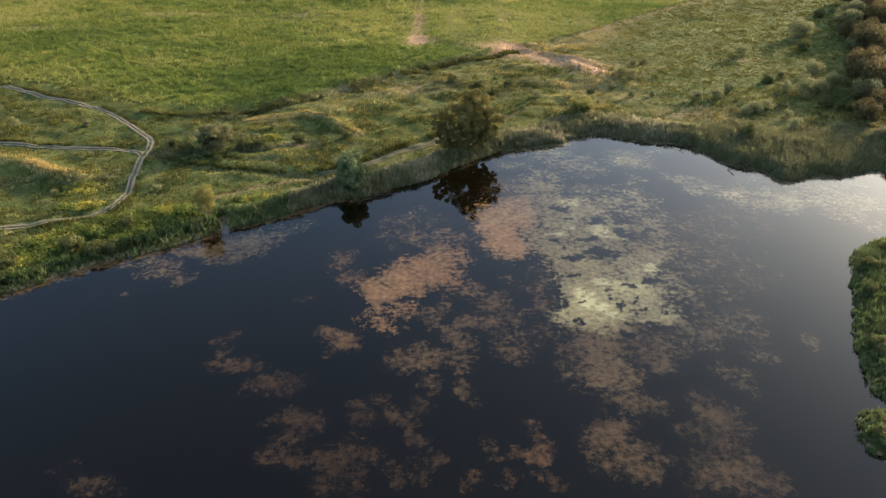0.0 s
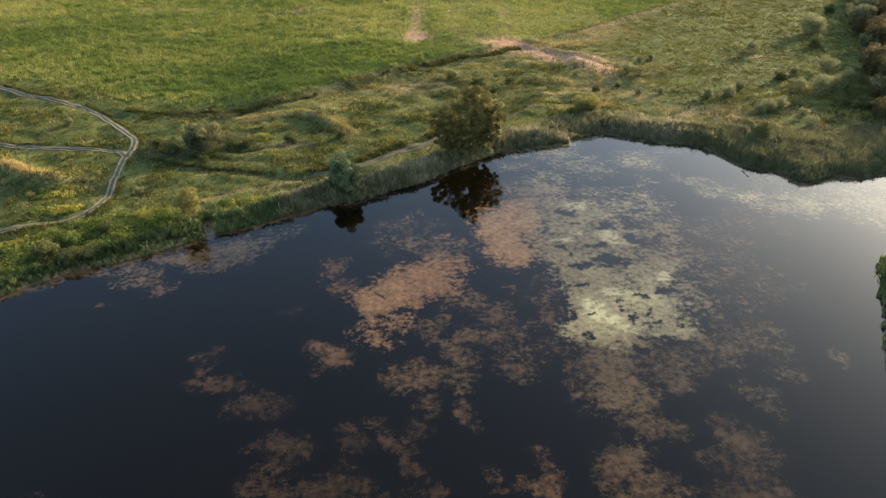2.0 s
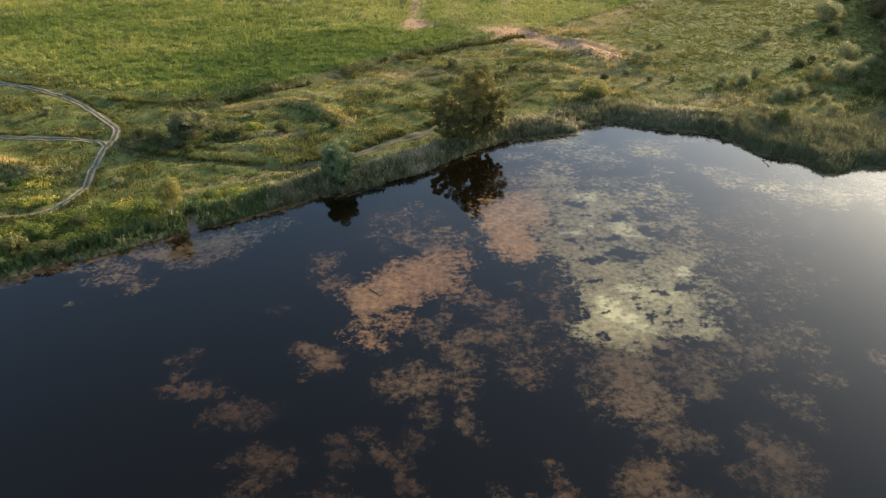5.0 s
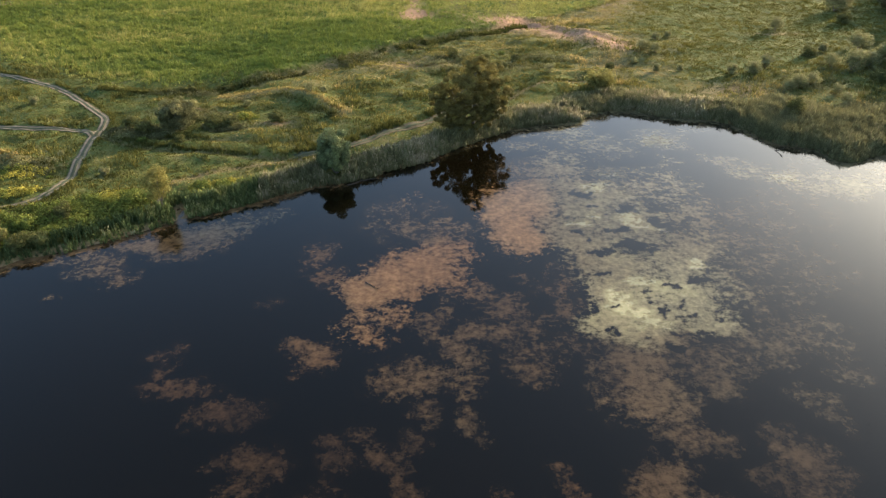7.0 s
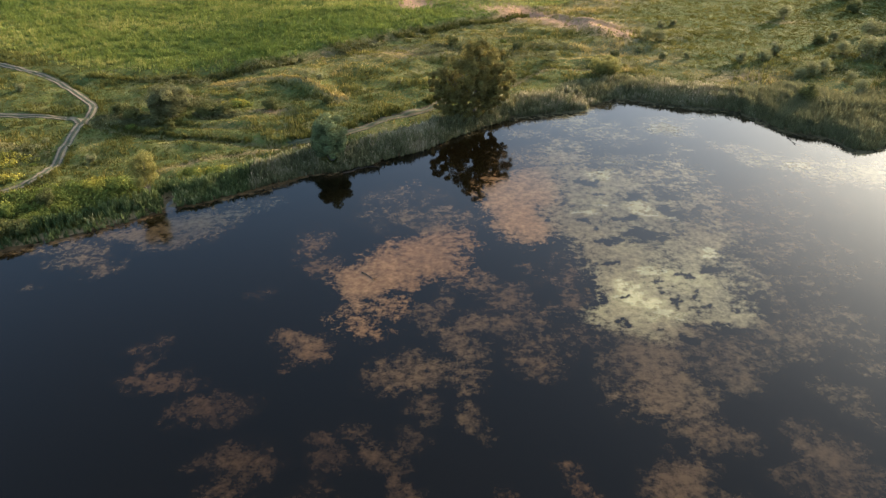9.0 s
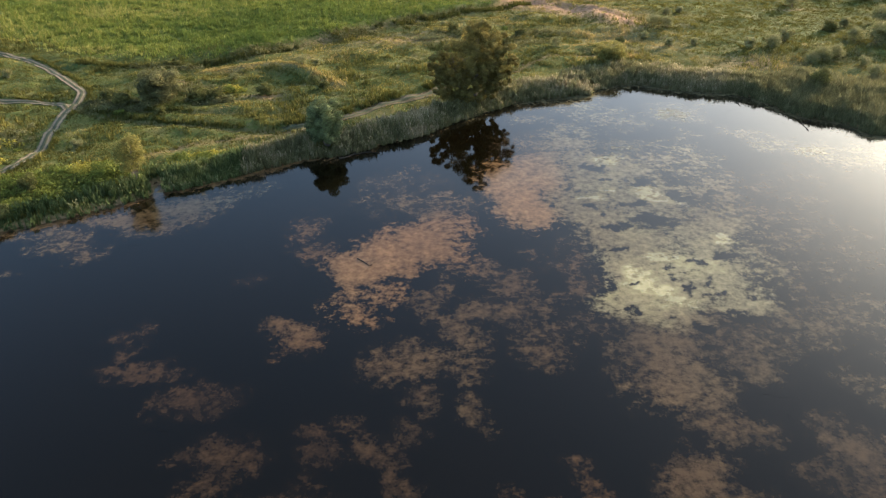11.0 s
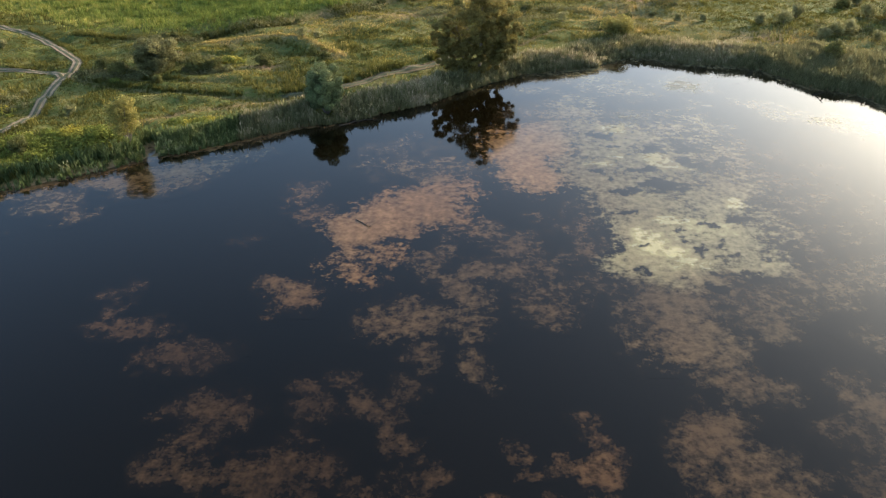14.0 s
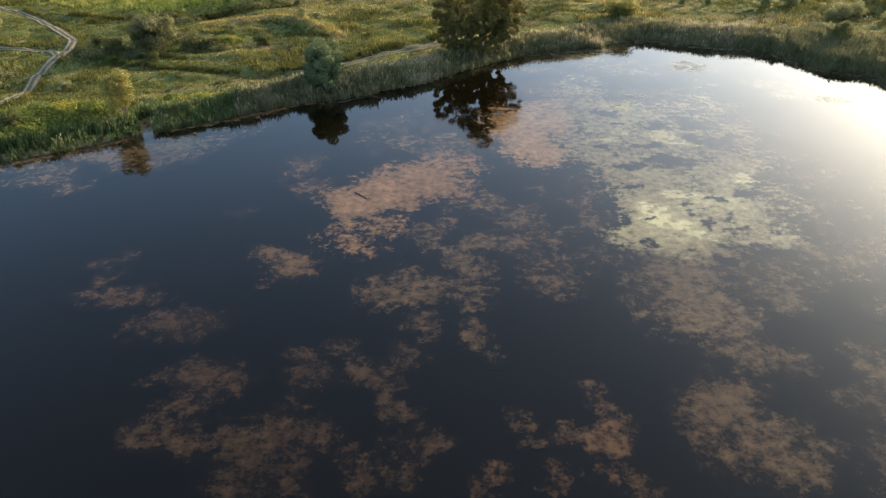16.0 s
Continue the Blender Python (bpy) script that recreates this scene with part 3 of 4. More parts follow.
ALGAE_COVE = [(77.4, 120.3, 6.5, 5.7, 0.8), (69.8, 122.7, 5.5, 3.5, 0.6), (77.4, 111.6, 3.1, 3, 0.6), (77.5, 127.4, 6.8, 3, 0.7)]
ALGAE_HAZE = [(-6, 113, 5, 4, 0.6), (14, 127, 5, 6, 0.62), (-3, 108, 7, 3, 0.56), (43, 108, 9, 9, 0.6), (52, 114, 9, 7, 0.52), (48, 100, 7, 8, 0.5)]
ALGAE_SHORE = [(-39, 105.1, 3.9, 3.8, 0.85), (-35.6, 106.6, 3.6, 3.9, 0.85), (-41.9, 104.4, 3.1, 1.8, 0.7), (-32.8, 108.1, 2.8, 2.4, 0.7), (-45.5, 103.7, 3.1, 1.5, 0.7), (-48.2, 100.8, 3, 1.4, 0.7), (-47.7, 98, 3, 1.1, 0.6), (-50.4, 100.8, 2.3, 1.1, 0.6), (-44.2, 96.6, 1.8, 1.3, 0.5), (-44.1, 94.7, 2.2, 0.8, 0.45), (-30.4, 111.4, 3.3, 2, 0.6), (-27.7, 113.9, 3.4, 1.4, 0.5), (-54.3, 99.5, 3, 0.7, 0.6), (-50.9, 91.1, 0.8, 0.6, 0.4), (-41.7, 96.6, 0.6, 1.6, 0.35), (-37, 101.3, 2.7, 1.4, 0.5)]
# rifts of open water in the mat
OPEN_WATER = [(27.7, 113.8, 1.7, 2.1), (31.5, 113.7, 1.7, 1.4), (31.5, 109.9, 1, 1.7), (25.6, 107.9, 2, 1), (21.8, 118.5, 2.2, 1.5), (23.8, 119.8, 1, 1.2), (22.6, 101.4, 2.3, 0.9), (26.3, 104, 1.9, 1.8), (28.8, 103.2, 2.3, 1.8), (19, 106.7, 1.7, 0.9), (29.6, 92.8, 1.1, 0.7), (25.6, 91.3, 1.2, 1.2), (26.4, 89.5, 0.8, 0.9), (27.4, 87.8, 0.9, 0.6), (29.9, 89.3, 0.6, 0.9), (29.8, 86.9, 1.6, 0.3)]
OPEN_RIFTS = [(33.4, 86.1, 1, 0.4), (24.1, 82.6, 0.6, 0.8), (26.8, 81.1, 1.4, 1), (30.3, 83.5, 1.9, 0.6), (36.6, 110.2, 2, 0.7), (20.5, 105.3, 0.7, 0.6), (21.6, 89, 0.7, 0.3), (33.8, 94.2, 1.8, 0.8), (19.6, 83.6, 1.3, 0.9), (14, 108.1, 0.6, 0.6), (21.1, 95.7, 1.4, 0.4), (20.3, 119.5, 1.2, 1), (32.9, 108.6, 1.3, 0.8), (22.9, 114.8, 1.3, 0.5), (-38.1, 110.2, 0.6, 2.3), (-36.4, 108.1, 0.6, 0.8)]
# yellow scum that lies on top of the mat
ALGAE_TOP = [(28.2, 110.4, 2.4, 2.7), (31.5, 107.8, 1.2, 1.9), (19.9, 109.6, 1.6, 1), (25, 121.4, 2.7, 2), (22, 88.4, 2.3, 1.6), (25.9, 85.6, 2.6, 1.3), (24.3, 87.3, 2, 1.3), (22.8, 112.1, 1.6, 0.9), (25.4, 94.4, 2.5, 1.5), (21.9, 91.3, 1.4, 1.7), (34.4, 98.1, 1.5, 1.4), (27.6, 125.5, 2.3, 1.3), (39.6, 139.3, 3.5, 3.1), (56.2, 123.8, 2.7, 1.7)]
# each drift: its ellipses, how yellow it is, how deep it lies, its label
DRIFTS = ((ALGAE_ORANGE, 0.0, 0.08, "rusty orange algae film drifting on dark water"),
          (ALGAE_CORNER, 0.15, 0.0, "orange brown algae film at the mat's edge"),
          (ALGAE_MIDDLE, 0.22, 0.40, "broken brownish algae flecks in open water"),
          (ALGAE_FLECKS, 0.22, 0.46, "small broken brown algae flecks"),
          (ALGAE_BELT, 0.75, 0.2, "broad yellowish olive algae mat with dark gaps"),
          (ALGAE_MAT, 0.9, 0.06, "thick yellow olive algae mat with torn holes"),
          (ALGAE_TAIL, 0.4, 0.45, "dull brown tail of the algae mat"),
          (ALGAE_GHOST, 0.5, 0.52, "faint grey algae clouds below the surface"),
          (ALGAE_NEAR, 0.3, 0.52, "dull brown algae patches under the surface"),
          (ALGAE_EAST, 0.3, 0.55, "grey brown algae patches under the surface"),
          (ALGAE_LEFT, 0.0, 0.64, "small scattered rusty brown algae patches"),
          (ALGAE_SOUTH, 0.1, 0.67, "dark brown clumpy algae below the surface"),
          (ALGAE_SCRAPS, 0.15, 0.6, "dark scraps of algae below the surface"),
          (ALGAE_RUST, 0.1, 0.48, "rusty algae scraps in open water"),
          (ALGAE_NORTH, 0.85, 0.36, "pale yellowish algae scum near the reeds"),
          (ALGAE_COVE, 0.85, 0.34, "pale algae scum in the eastern cove"),
          (ALGAE_SHORE, 0.35, 0.33, "brown muddy algae shallows along the reed bank"),
          (ALGAE_HAZE, 0.4, 0.58, "faint brown algae haze in open water near the bank"),
          (ALGAE_STRAY, 0.0, 0.4, "stray rusty algae patches beside the orange film"))


def algae_drifts():
    """Thin films on the water, no two over one another: each cell belongs to the drift that is thickest there."""
    X, Y = np.meshgrid(np.arange(-80, 106, 0.4), np.arange(48, 158, 0.4))
    bx = X + (fractal(X, Y, 5, 4) - 0.5) * 3.6
    by = Y + (fractal(X + 70, Y + 20, 5, 4) - 0.5) * 4.4
    shares, full, hue_sum, veil_sum, hue_weight = [], 0.0, 0.0, 0.0, 1e-6
    for ellipses, hue, veil, label in DRIFTS:
        here = np.zeros(X.shape)
        for cx, cy, rx, ry, k in ellipses:
            q = np.sqrt(((bx - cx) / (rx * 1.08 + 0.3)) ** 2 + ((by - cy) / (ry * 1.08 + 0.3)) ** 2)
            here = here + (k * (1 - smooth(0.2, 1.75, q))) ** 4
        shares.append(here ** 0.25)
        full = full + here
        here = here ** 0.5
        veil_sum = veil_sum + veil * here
        hue_sum, hue_weight = hue_sum + hue * here, hue_weight + here
    wet = shore_distance(X, Y) < 0.6
    near = np.abs(shore_distance(X, Y))
    scum = (1.0 * np.exp(-(near / 2.4) ** 2) * smooth(6, 16, X) * (Y > 122) + 1.0 * np.exp(-(near / 1.9) ** 2) * (1 - 0.6 * smooth(-26, -8, X)) * (X < 8)) * wet
    hue_sum, veil_sum, hue_weight = hue_sum + scum * np.where(X > 0, 0.8, 0.2), veil_sum + scum * np.where(X > 0, 0.25, 0.28), hue_weight + scum
    cover = np.maximum(np.minimum(full ** 0.25, 1.05) * wet, scum)
    jx, jy = X + (fractal(X, Y + 9, 2.0, 3) - 0.5) * 3.4, Y + (fractal(X + 31, Y, 2.0, 3) - 0.5) * 3.6
    for cx, cy, rx, ry in OPEN_WATER + OPEN_RIFTS:
        q = np.sqrt(((jx - cx) / rx) ** 2 + ((jy - cy) / ry) ** 2)
        cover = cover * (0.22 + 0.78 * smooth(0.45, 1.2, q))
    top = np.zeros(X.shape)
    for cx, cy, rx, ry in ALGAE_TOP:
        q = np.sqrt(((jx - cx) / rx) ** 2 + ((jy - cy) / ry) ** 2)
        top = np.maximum(top, 1 - smooth(0.5, 1.35, q))
    hues = np.clip(hue_sum / hue_weight + 0.35 * (fractal(X, Y, 14, 2) - 0.5), 0, 1)
    veils = np.clip(veil_sum / hue_weight + 0.3 * (fractal(X - 40, Y, 10, 3) - 0.5), 0, 0.9)
    shares[14] = np.maximum(shares[14], scum * (X > 0))
    shares[16] = np.maximum(shares[16], scum * (X < 0))
    owner = np.argmax(np.array(shares), 0)
    k = np.arange(X.size).reshape(X.shape)
    quads = np.stack([k[:-1, :-1], k[:-1, 1:], k[1:, 1:], k[1:, :-1]], -1).reshape(-1, 4)
    thick = cover.ravel()[quads].max(1) > 0.02
    who = owner.ravel()[quads[:, 0]]
    spots = np.stack([X.ravel(), Y.ravel(), np.full(X.size, 0.006)], 1)
    for i, (ellipses, hue, veil, label) in enumerate(DRIFTS):
        mine = quads[thick & (who == i)]
        used, inv = np.unique(mine.ravel(), return_inverse=True)
        ob = new("algae_drift", shaped("algae_drift", spots[used], inv.reshape(-1, 4), ALGAE, {"cover": cover.ravel()[used], "hue": hues.ravel()[used], "veil": veils.ravel()[used], "top": top.ravel()[used]}))
        tagged(ob, label, "algae", "drifts of algae on the pond", "stuff")


algae_drifts()

# ---- tracks: ribbons with two ruts ----
def dirt_track(line, label, strength, half=0.9, fade=None, material=None):
    line = rounded(line, False, 10)
    step = np.gradient(line, axis=0)
    step /= np.linalg.norm(step, axis=1)[:, None] + 1e-9
    side = np.stack([-step[:, 1], step[:, 0]], 1)
    offs = np.array([-1.0, -0.86, -0.70, -0.38, -0.20, 0, 0.20, 0.38, 0.70, 0.86, 1.0]) * half
    dip = np.array([-0.02, 0.02, -0.05, -0.05, 0.03, 0.05, 0.03, -0.05, -0.05, 0.02, -0.02])
    rut = np.array([-0.4, 0.05, 0.78, 0.78, -0.15, -0.45, -0.15, 0.78, 0.78, 0.05, -0.4]) * strength
    P = line[:, None, :] + side[:, None, :] * (offs[None, :, None] + (fractal(line[:, 0], line[:, 1], 7, 2)[:, None, None] - 0.5) * 0.5)
    z = ground_height(P[..., 0], P[..., 1]) + 0.10 + dip
    z[:, 0] -= 0.25
    z[:, -1] -= 0.25
    m, k = P.shape[:2]
    i = np.arange(m * k).reshape(m, k)
    f = np.stack([i[:-1, :-1], i[1:, :-1], i[1:, 1:], i[:-1, 1:]], -1).reshape(-1, 4)[:, ::-1]
    if fade:
        rut = rut[None, :] * smooth(fade[0], fade[1], line[:, 0])[:, None]
    wear = np.broadcast_to(rut, (m, k)) * (0.75 + 0.5 * fractal(P[..., 0], P[..., 1], 10, 2))
    ob = new("dirt_track", shaped("dirt_track", np.concatenate([P, z[..., None]], -1).reshape(-1, 3), f, material or DIRT, {"rut": wear.ravel()}, True))
    return tagged(ob, label, "dirt track", "dirt tracks through the meadow", "structure")


dirt_track(TRACK_BEND, "pale two-rut dirt track bending through grass", 1.0)
dirt_track(TRACK_WEST, "pale two-rut dirt track joining at a fork", 0.95)
dirt_track(TRACK_SHORE, "faint brown dirt track along the pond bank", 0.62, 1.0, (-28, -14), BANK_DIRT)


# ---- tufts and blades ----
def blades(name, x, y, h, spread, count, width, tint, material, lean=0.35, simple=False):
    """One mesh of pointed, bent blades: count of them round each foot."""
    x, y, h, tint = (np.repeat(a, count) for a in (x, y, h, tint))
    n = len(x)
    ang, rad = rng.random(n) * 6.2832, np.sqrt(rng.random(n)) * np.repeat(np.broadcast_to(spread, n // count), count)
    bx, by = x + rad * np.cos(ang), y + rad * np.sin(ang)
    bz = ground_bilinear(bx, by) - 0.05
    hh = h * (0.6 + 0.6 * rng.random(n))
    a2 = rng.random(n) * 6.2832
    ux, uy = np.cos(a2), np.sin(a2)
    a3 = a2 + 1.57 + rng.normal(0, 0.5, n)
    lx, ly = np.cos(a3) * hh * lean * rng.random(n), np.sin(a3) * hh * lean * rng.random(n)
    w = width * (0.6 + 0.8 * rng.random(n))
    v = np.empty((n, 4, 3), np.float32)
    v[:, 0] = np.stack([bx - ux * w * 0.5, by - uy * w * 0.5, bz], 1)
    v[:, 1] = np.stack([bx + ux * w * 0.5, by + uy * w * 0.5, bz], 1)
    v[:, 2] = np.stack([bx + ux * w * 0.45 + lx * 0.4, by + uy * w * 0.45 + ly * 0.4, bz + hh * 0.65], 1)
    v[:, 3] = np.stack([bx + lx, by + ly, bz + hh], 1)
    k = 3 if simple else 4
    if simple:
        v = v[:, (0, 1, 3)]
    f = np.arange(n * k).reshape(n, k)
    t = np.repeat(tint + rng.normal(0, 0.08, n), k).reshape(n, k)
    t = np.clip(t + np.array([-0.08, -0.08, 0.2] if simple else [-0.1, -0.1, 0.02, 0.22]), 0, 1).ravel()
    return new(name, shaped(name, v.reshape(-1, 3), f, material, {"tint": t}))


def ground_bilinear(x, y):
    """Height of the ground's own faces."""
    i = np.clip(np.searchsorted(gx, x) - 1, 0, nx - 2)
    j = np.clip(np.searchsorted(gy, y) - 1, 0, ny - 2)
    u, v = (x - gx[i]) / (gx[i + 1] - gx[i]), (y - gy[j]) / (gy[j + 1] - gy[j])
    H = height.reshape(ny, nx)
    return (H[j, i] * (1 - u) + H[j, i + 1] * u) * (1 - v) + (H[j + 1, i] * (1 - u) + H[j + 1, i + 1] * u) * v


def scatter(n, x0, x1, y0, y1):
    return x0 + (x1 - x0) * rng.random(n), y0 + (y1 - y0) * rng.random(n)


def in_view(x, y):
    """Inside the stretch of land that the flight looks over."""
    return (np.abs(x) < 30 + 0.62 * (y + 15)) & (y < 315)


# meadow
x, y = scatter(330000, -190, 190, 85, 315)
d, fl, tr = shore_distance(x, y), field_side(x, y), track_distance(x, y)
keep = (d > 1.5) & (fl < 0.5 + 9 * (x < -45) * rng.random(len(x))) & ((tr > 0.98) | (tr < 0.28)) & in_view(x, y) & (rng.random(len(x)) > 0.85 * bareness(x, y, fl))
x, y, d, fl, tr = x[keep], y[keep], d[keep], fl[keep], tr[keep]
dr = dryness(x, y, fl)
patchy, streak = fractal(x, y, 7, 3), fractal(x * 0.55 + y * 0.2, y * 1.9, 7, 3)
even = smooth(40, 62, x) * smooth(166, 180, y)
tall = 0.2 + 0.2 * smooth(0.45, 0.7, fractal(x, y + 60, 1.8, 2)) * smooth(0.8, 2.2, tr) + 0.75 * smooth(0.40, 0.75, patchy) * rng.random(len(x)) ** 2 * 1.6 * smooth(0.8, 2.2, tr) * (1 - 0.85 * even)
tint = np.clip(0.15 - 0.14 * (1 - smooth(-60, -40, x)) + 0.75 * dr + 1.1 * (streak - 0.47) * (1 - 0.3 * even) + 0.8 * (fractal(x + 33, y, 2.6, 3) - 0.5) * (1 - 0.6 * even) + 0.5 * (rng.random(len(x)) - 0.5), 0, 1)
tint = tint * (1 - 0.75 * even) + 0.75 * even * (0.38 + 0.5 * (streak - 0.47))
spread = np.where(tr < 1.6, 0.2, 0.5)
grazed = rng.random(len(x)) < even
for name, where, material, label in (("meadow_grass", ~grazed, GRASS, "tufted green and straw coloured meadow grass"),
                                     ("pasture_grass", grazed, PASTURE, "short even olive brown pasture grass")):
    tagged(blades(name, x[where], y[where], tall[where], spread[where], 5, 0.17, tint[where], material, 0.8, True), label, "grass", kind="stuff")


# taller grass lining the old ruts, the crop's edge and the tracks, tinted dark as bank shade
def verge(line, off, half, per_metre, tall, tint):
    p = np.array(rounded(line, False, 6))
    seg = np.hypot(*np.diff(p, axis=0).T)
    at = np.concatenate([[0], np.cumsum(seg)])
    n = int(at[-1] * per_metre)
    u = rng.random(n) * at[-1]
    x, y = np.interp(u, at, p[:, 0]), np.interp(u, at, p[:, 1])
    dx, dy = np.interp(u + 0.3, at, p[:, 0]) - np.interp(u - 0.3, at, p[:, 0]), np.interp(u + 0.3, at, p[:, 1]) - np.interp(u - 0.3, at, p[:, 1])
    k = (off + rng.normal(0, half, n)) / (np.hypot(dx, dy) + 1e-6)
    gone = fractal(x, y, 6, 2) > 0.36
    x, y = (x - dy * k)[gone], (y + dx * k)[gone]
    return x, y, tall * (0.6 + 0.8 * rng.random(len(x))), np.full(len(x), tint)


# low tints paint the shade of banks and ruts; the sand ridge's paints orange sunlight
rows = [verge(PATH_OLD, 0.9, 0.25, 9, 0.7, 0.02), verge(PATH_DITCH, 0.8, 0.25, 9, 0.65, 0.02), verge(PATH_FORK, 0.8, 0.3, 4, 0.4, 0.1), verge(PATH_TREE, 0.9, 0.3, 5, 0.5, 0.15),
        verge(TRACK_WEST, 1.35, 0.3, 9, 0.6, 0.04), verge(TRACK_BEND, 1.4, 0.3, 8, 0.6, 0.06), verge(TRACK_SHORE, 1.9, 0.5, 14, 0.9, 0.02),
        verge(FIELD_EDGE[4:12], -1.3, 0.6, 14, 0.9, 0.05), verge(MOUND, -2.6, 0.6, 5, 0.5, 0.05), verge(MOUND, 0.3, 0.5, 8, 0.4, 0.7), verge(SAND_RIDGE, 0.0, 0.9, 45, 0.5, 0.95)]
x, y, h, tt = (np.concatenate(a) for a in zip(*rows))
tagged(blades("verge_grass", x, y, h, 0.25, 6, 0.14, tt, GRASS, 0.6, True), "tall grass lining ruts and field edge, tinted dark for bank shade", "grass", kind="stuff")

# crop field
x, y = scatter(300000, -190, 190, 160, 315)
fl = field_side(x, y)
thin = bareness(x, y, fl)
keep = (fl > 0.3) & (rng.random(len(x)) < np.maximum(smooth(0, 11, fl), smooth(-55, -40, x))) & in_view(x, y) & (rng.random(len(x)) > 0.95 * thin) & (track_distance(x, y) > 1.2)
x, y, fl = x[keep], y[keep], fl[keep]
broad = fractal(x * 0.7 + y * 0.3, y * 1.3, 30, 4)
tagged(blades("field_crop", x, y, (0.3 + 0.5 * rng.random(len(x)) ** 1.5) * (0.7 + 1.2 * smooth(0.38, 0.66, fractal(x + 0.3 * y, y * 1.5, 1.6, 2)) * (1 - 0.6 * smooth(-8, 4, x))), 0.35, 5, 0.16,
              np.clip(0.36 + 1.7 * (broad - 0.47) + 0.6 * (fractal(x + 5, y * 1.5, 9, 3) - 0.5) + 0.6 * (fractal(x, y * 1.3, 2.0, 3) - 0.5) + 0.28 * smooth(30, 110, fl) + 0.04 * smooth(-8, 4, x) + 0.55 * (rng.random(len(x)) - 0.45), 0, 1), CROP, 0.7, True),
       "dense green crop standing in a large field", "crop", kind="stuff")


# reeds along the bank, in stretches
def reed_depth(x, y):
    """Width of the reed belt along the shore."""
    w = 4.6 + 1.0 * smooth(-45, -20, x) + 2.0 * smooth(-4, 20, x) + 9 * smooth(56, 70, x) + 30 * smooth(70, 60, y) * (x > 20) + 30 * (y < 112) * (x > 20)
    return w * (0.75 + 0.5 * fractal(x, y, 9, 2))


def reed_bed(n, x0, x1, y0, y1, label, tone, tall=1.0, material=None, plume=0.5, wild=1.0):
    """Clumps of upright blades of uneven height; tufted plumes stand over the taller ones."""
    material = material or REED
    x, y = scatter(n, x0, x1, y0, y1)
    d = shore_distance(x, y)
    keep = (d > -0.55 + 0.6 * (fractal(x, y, 2.2, 2) - 0.4)) & (d < reed_depth(x, y)) & (line_distance(x, y, INLET_LINE)[0] > 0.9) & (np.hypot(x + 18.7, y - 126.8) > 2.5)
    x, y, d = x[keep], y[keep], d[keep]
    pale = smooth(0.46, 0.68, fractal(x, y, 8, 3))
    own = rng.random(len(x))
    h = (1.95 + 1.5 * wild * (fractal(x, y, 1.5, 2) - 0.5)) * (0.5 + 0.5 * smooth(-0.5, 3.0, d)) * tall * (1 - 0.35 * smooth(0.6, 1.0, d / reed_depth(x, y))) * (1 + 0.6 * wild * (own - 0.5))
    t = np.clip(tone + 0.5 * plume * pale + wild * (0.5 * (rng.random(len(x)) - 0.45) + 0.5 * (fractal(x, y, 1.6, 2) - 0.5)), 0, 1)
    ob = tagged(blades("reed_bed", x, y, h, 0.24, 14, 0.066, t, material, 0.32), label, "reeds", "reed beds round the pond", "stuff")
    some = np.repeat(rng.random(len(x)) < (0.35 + 0.6 * pale if plume > 0.25 else 0.12), 3)
    fx, fy = (np.repeat(a, 3)[some] + rng.normal(0, 0.2, some.sum()) for a in (x, y))
    m = len(fx)
    z = ground_bilinear(fx, fy) + np.repeat(h, 3)[some] * (0.75 + 0.35 * rng.random(m))
    turn, size = rng.random(m) * 3.1416, 0.6 + 0.8 * rng.random(m)
    ux, uy, up = np.cos(turn) * 0.085 * size, np.sin(turn) * 0.085 * size, 0.22 * size
    lx, ly = rng.normal(0, 0.08, m), rng.normal(0, 0.08, m)
    v = np.stack([np.stack([fx, fy, z - up], 1), np.stack([fx + ux, fy + uy, z], 1), np.stack([fx + lx, fy + ly, z + up], 1), np.stack([fx - ux, fy - uy, z], 1)], 1)
    tip = np.clip(np.repeat(t, 3)[some] + 0.12 + 0.5 * plume * rng.random(m), 0, 1)
    part("plumes", shaped("plumes", v.reshape(-1, 3), np.arange(m * 4).reshape(m, 4), material, {"tint": np.repeat(tip, 4)}), ob, "pale feathery reed plumes")
    return ob


reed_bed(9000, -100, -40, 75, 125, "dense green reeds along the muddy bank", 0.14, 0.82, REED_GREEN, 0.3)
reed_bed(3500, -40, -30, 105, 130, "bright green reeds beside a small inlet", 0.15, 0.85, REED_GREEN, 0.3)
reed_bed(10500, -30, 0, 112, 145, "tall grey-green reeds with pale plumes", 0.30)
reed_bed(19000, 0, 58, 128, 170, "grey-green reed belt at the pond's end", 0.26, 0.95, REED, 0.4, 0.75)
reed_bed(27000, 56, 120, 118, 165, "thick green reeds on a jutting bank", 0.2, 0.95, REED, 0.15, 0.45)
reed_bed(26000, 48, 110, 54, 118, "leafy green reeds on the near bank", 0.2, 0.62, REED_GREEN, 0.1, 0.6)


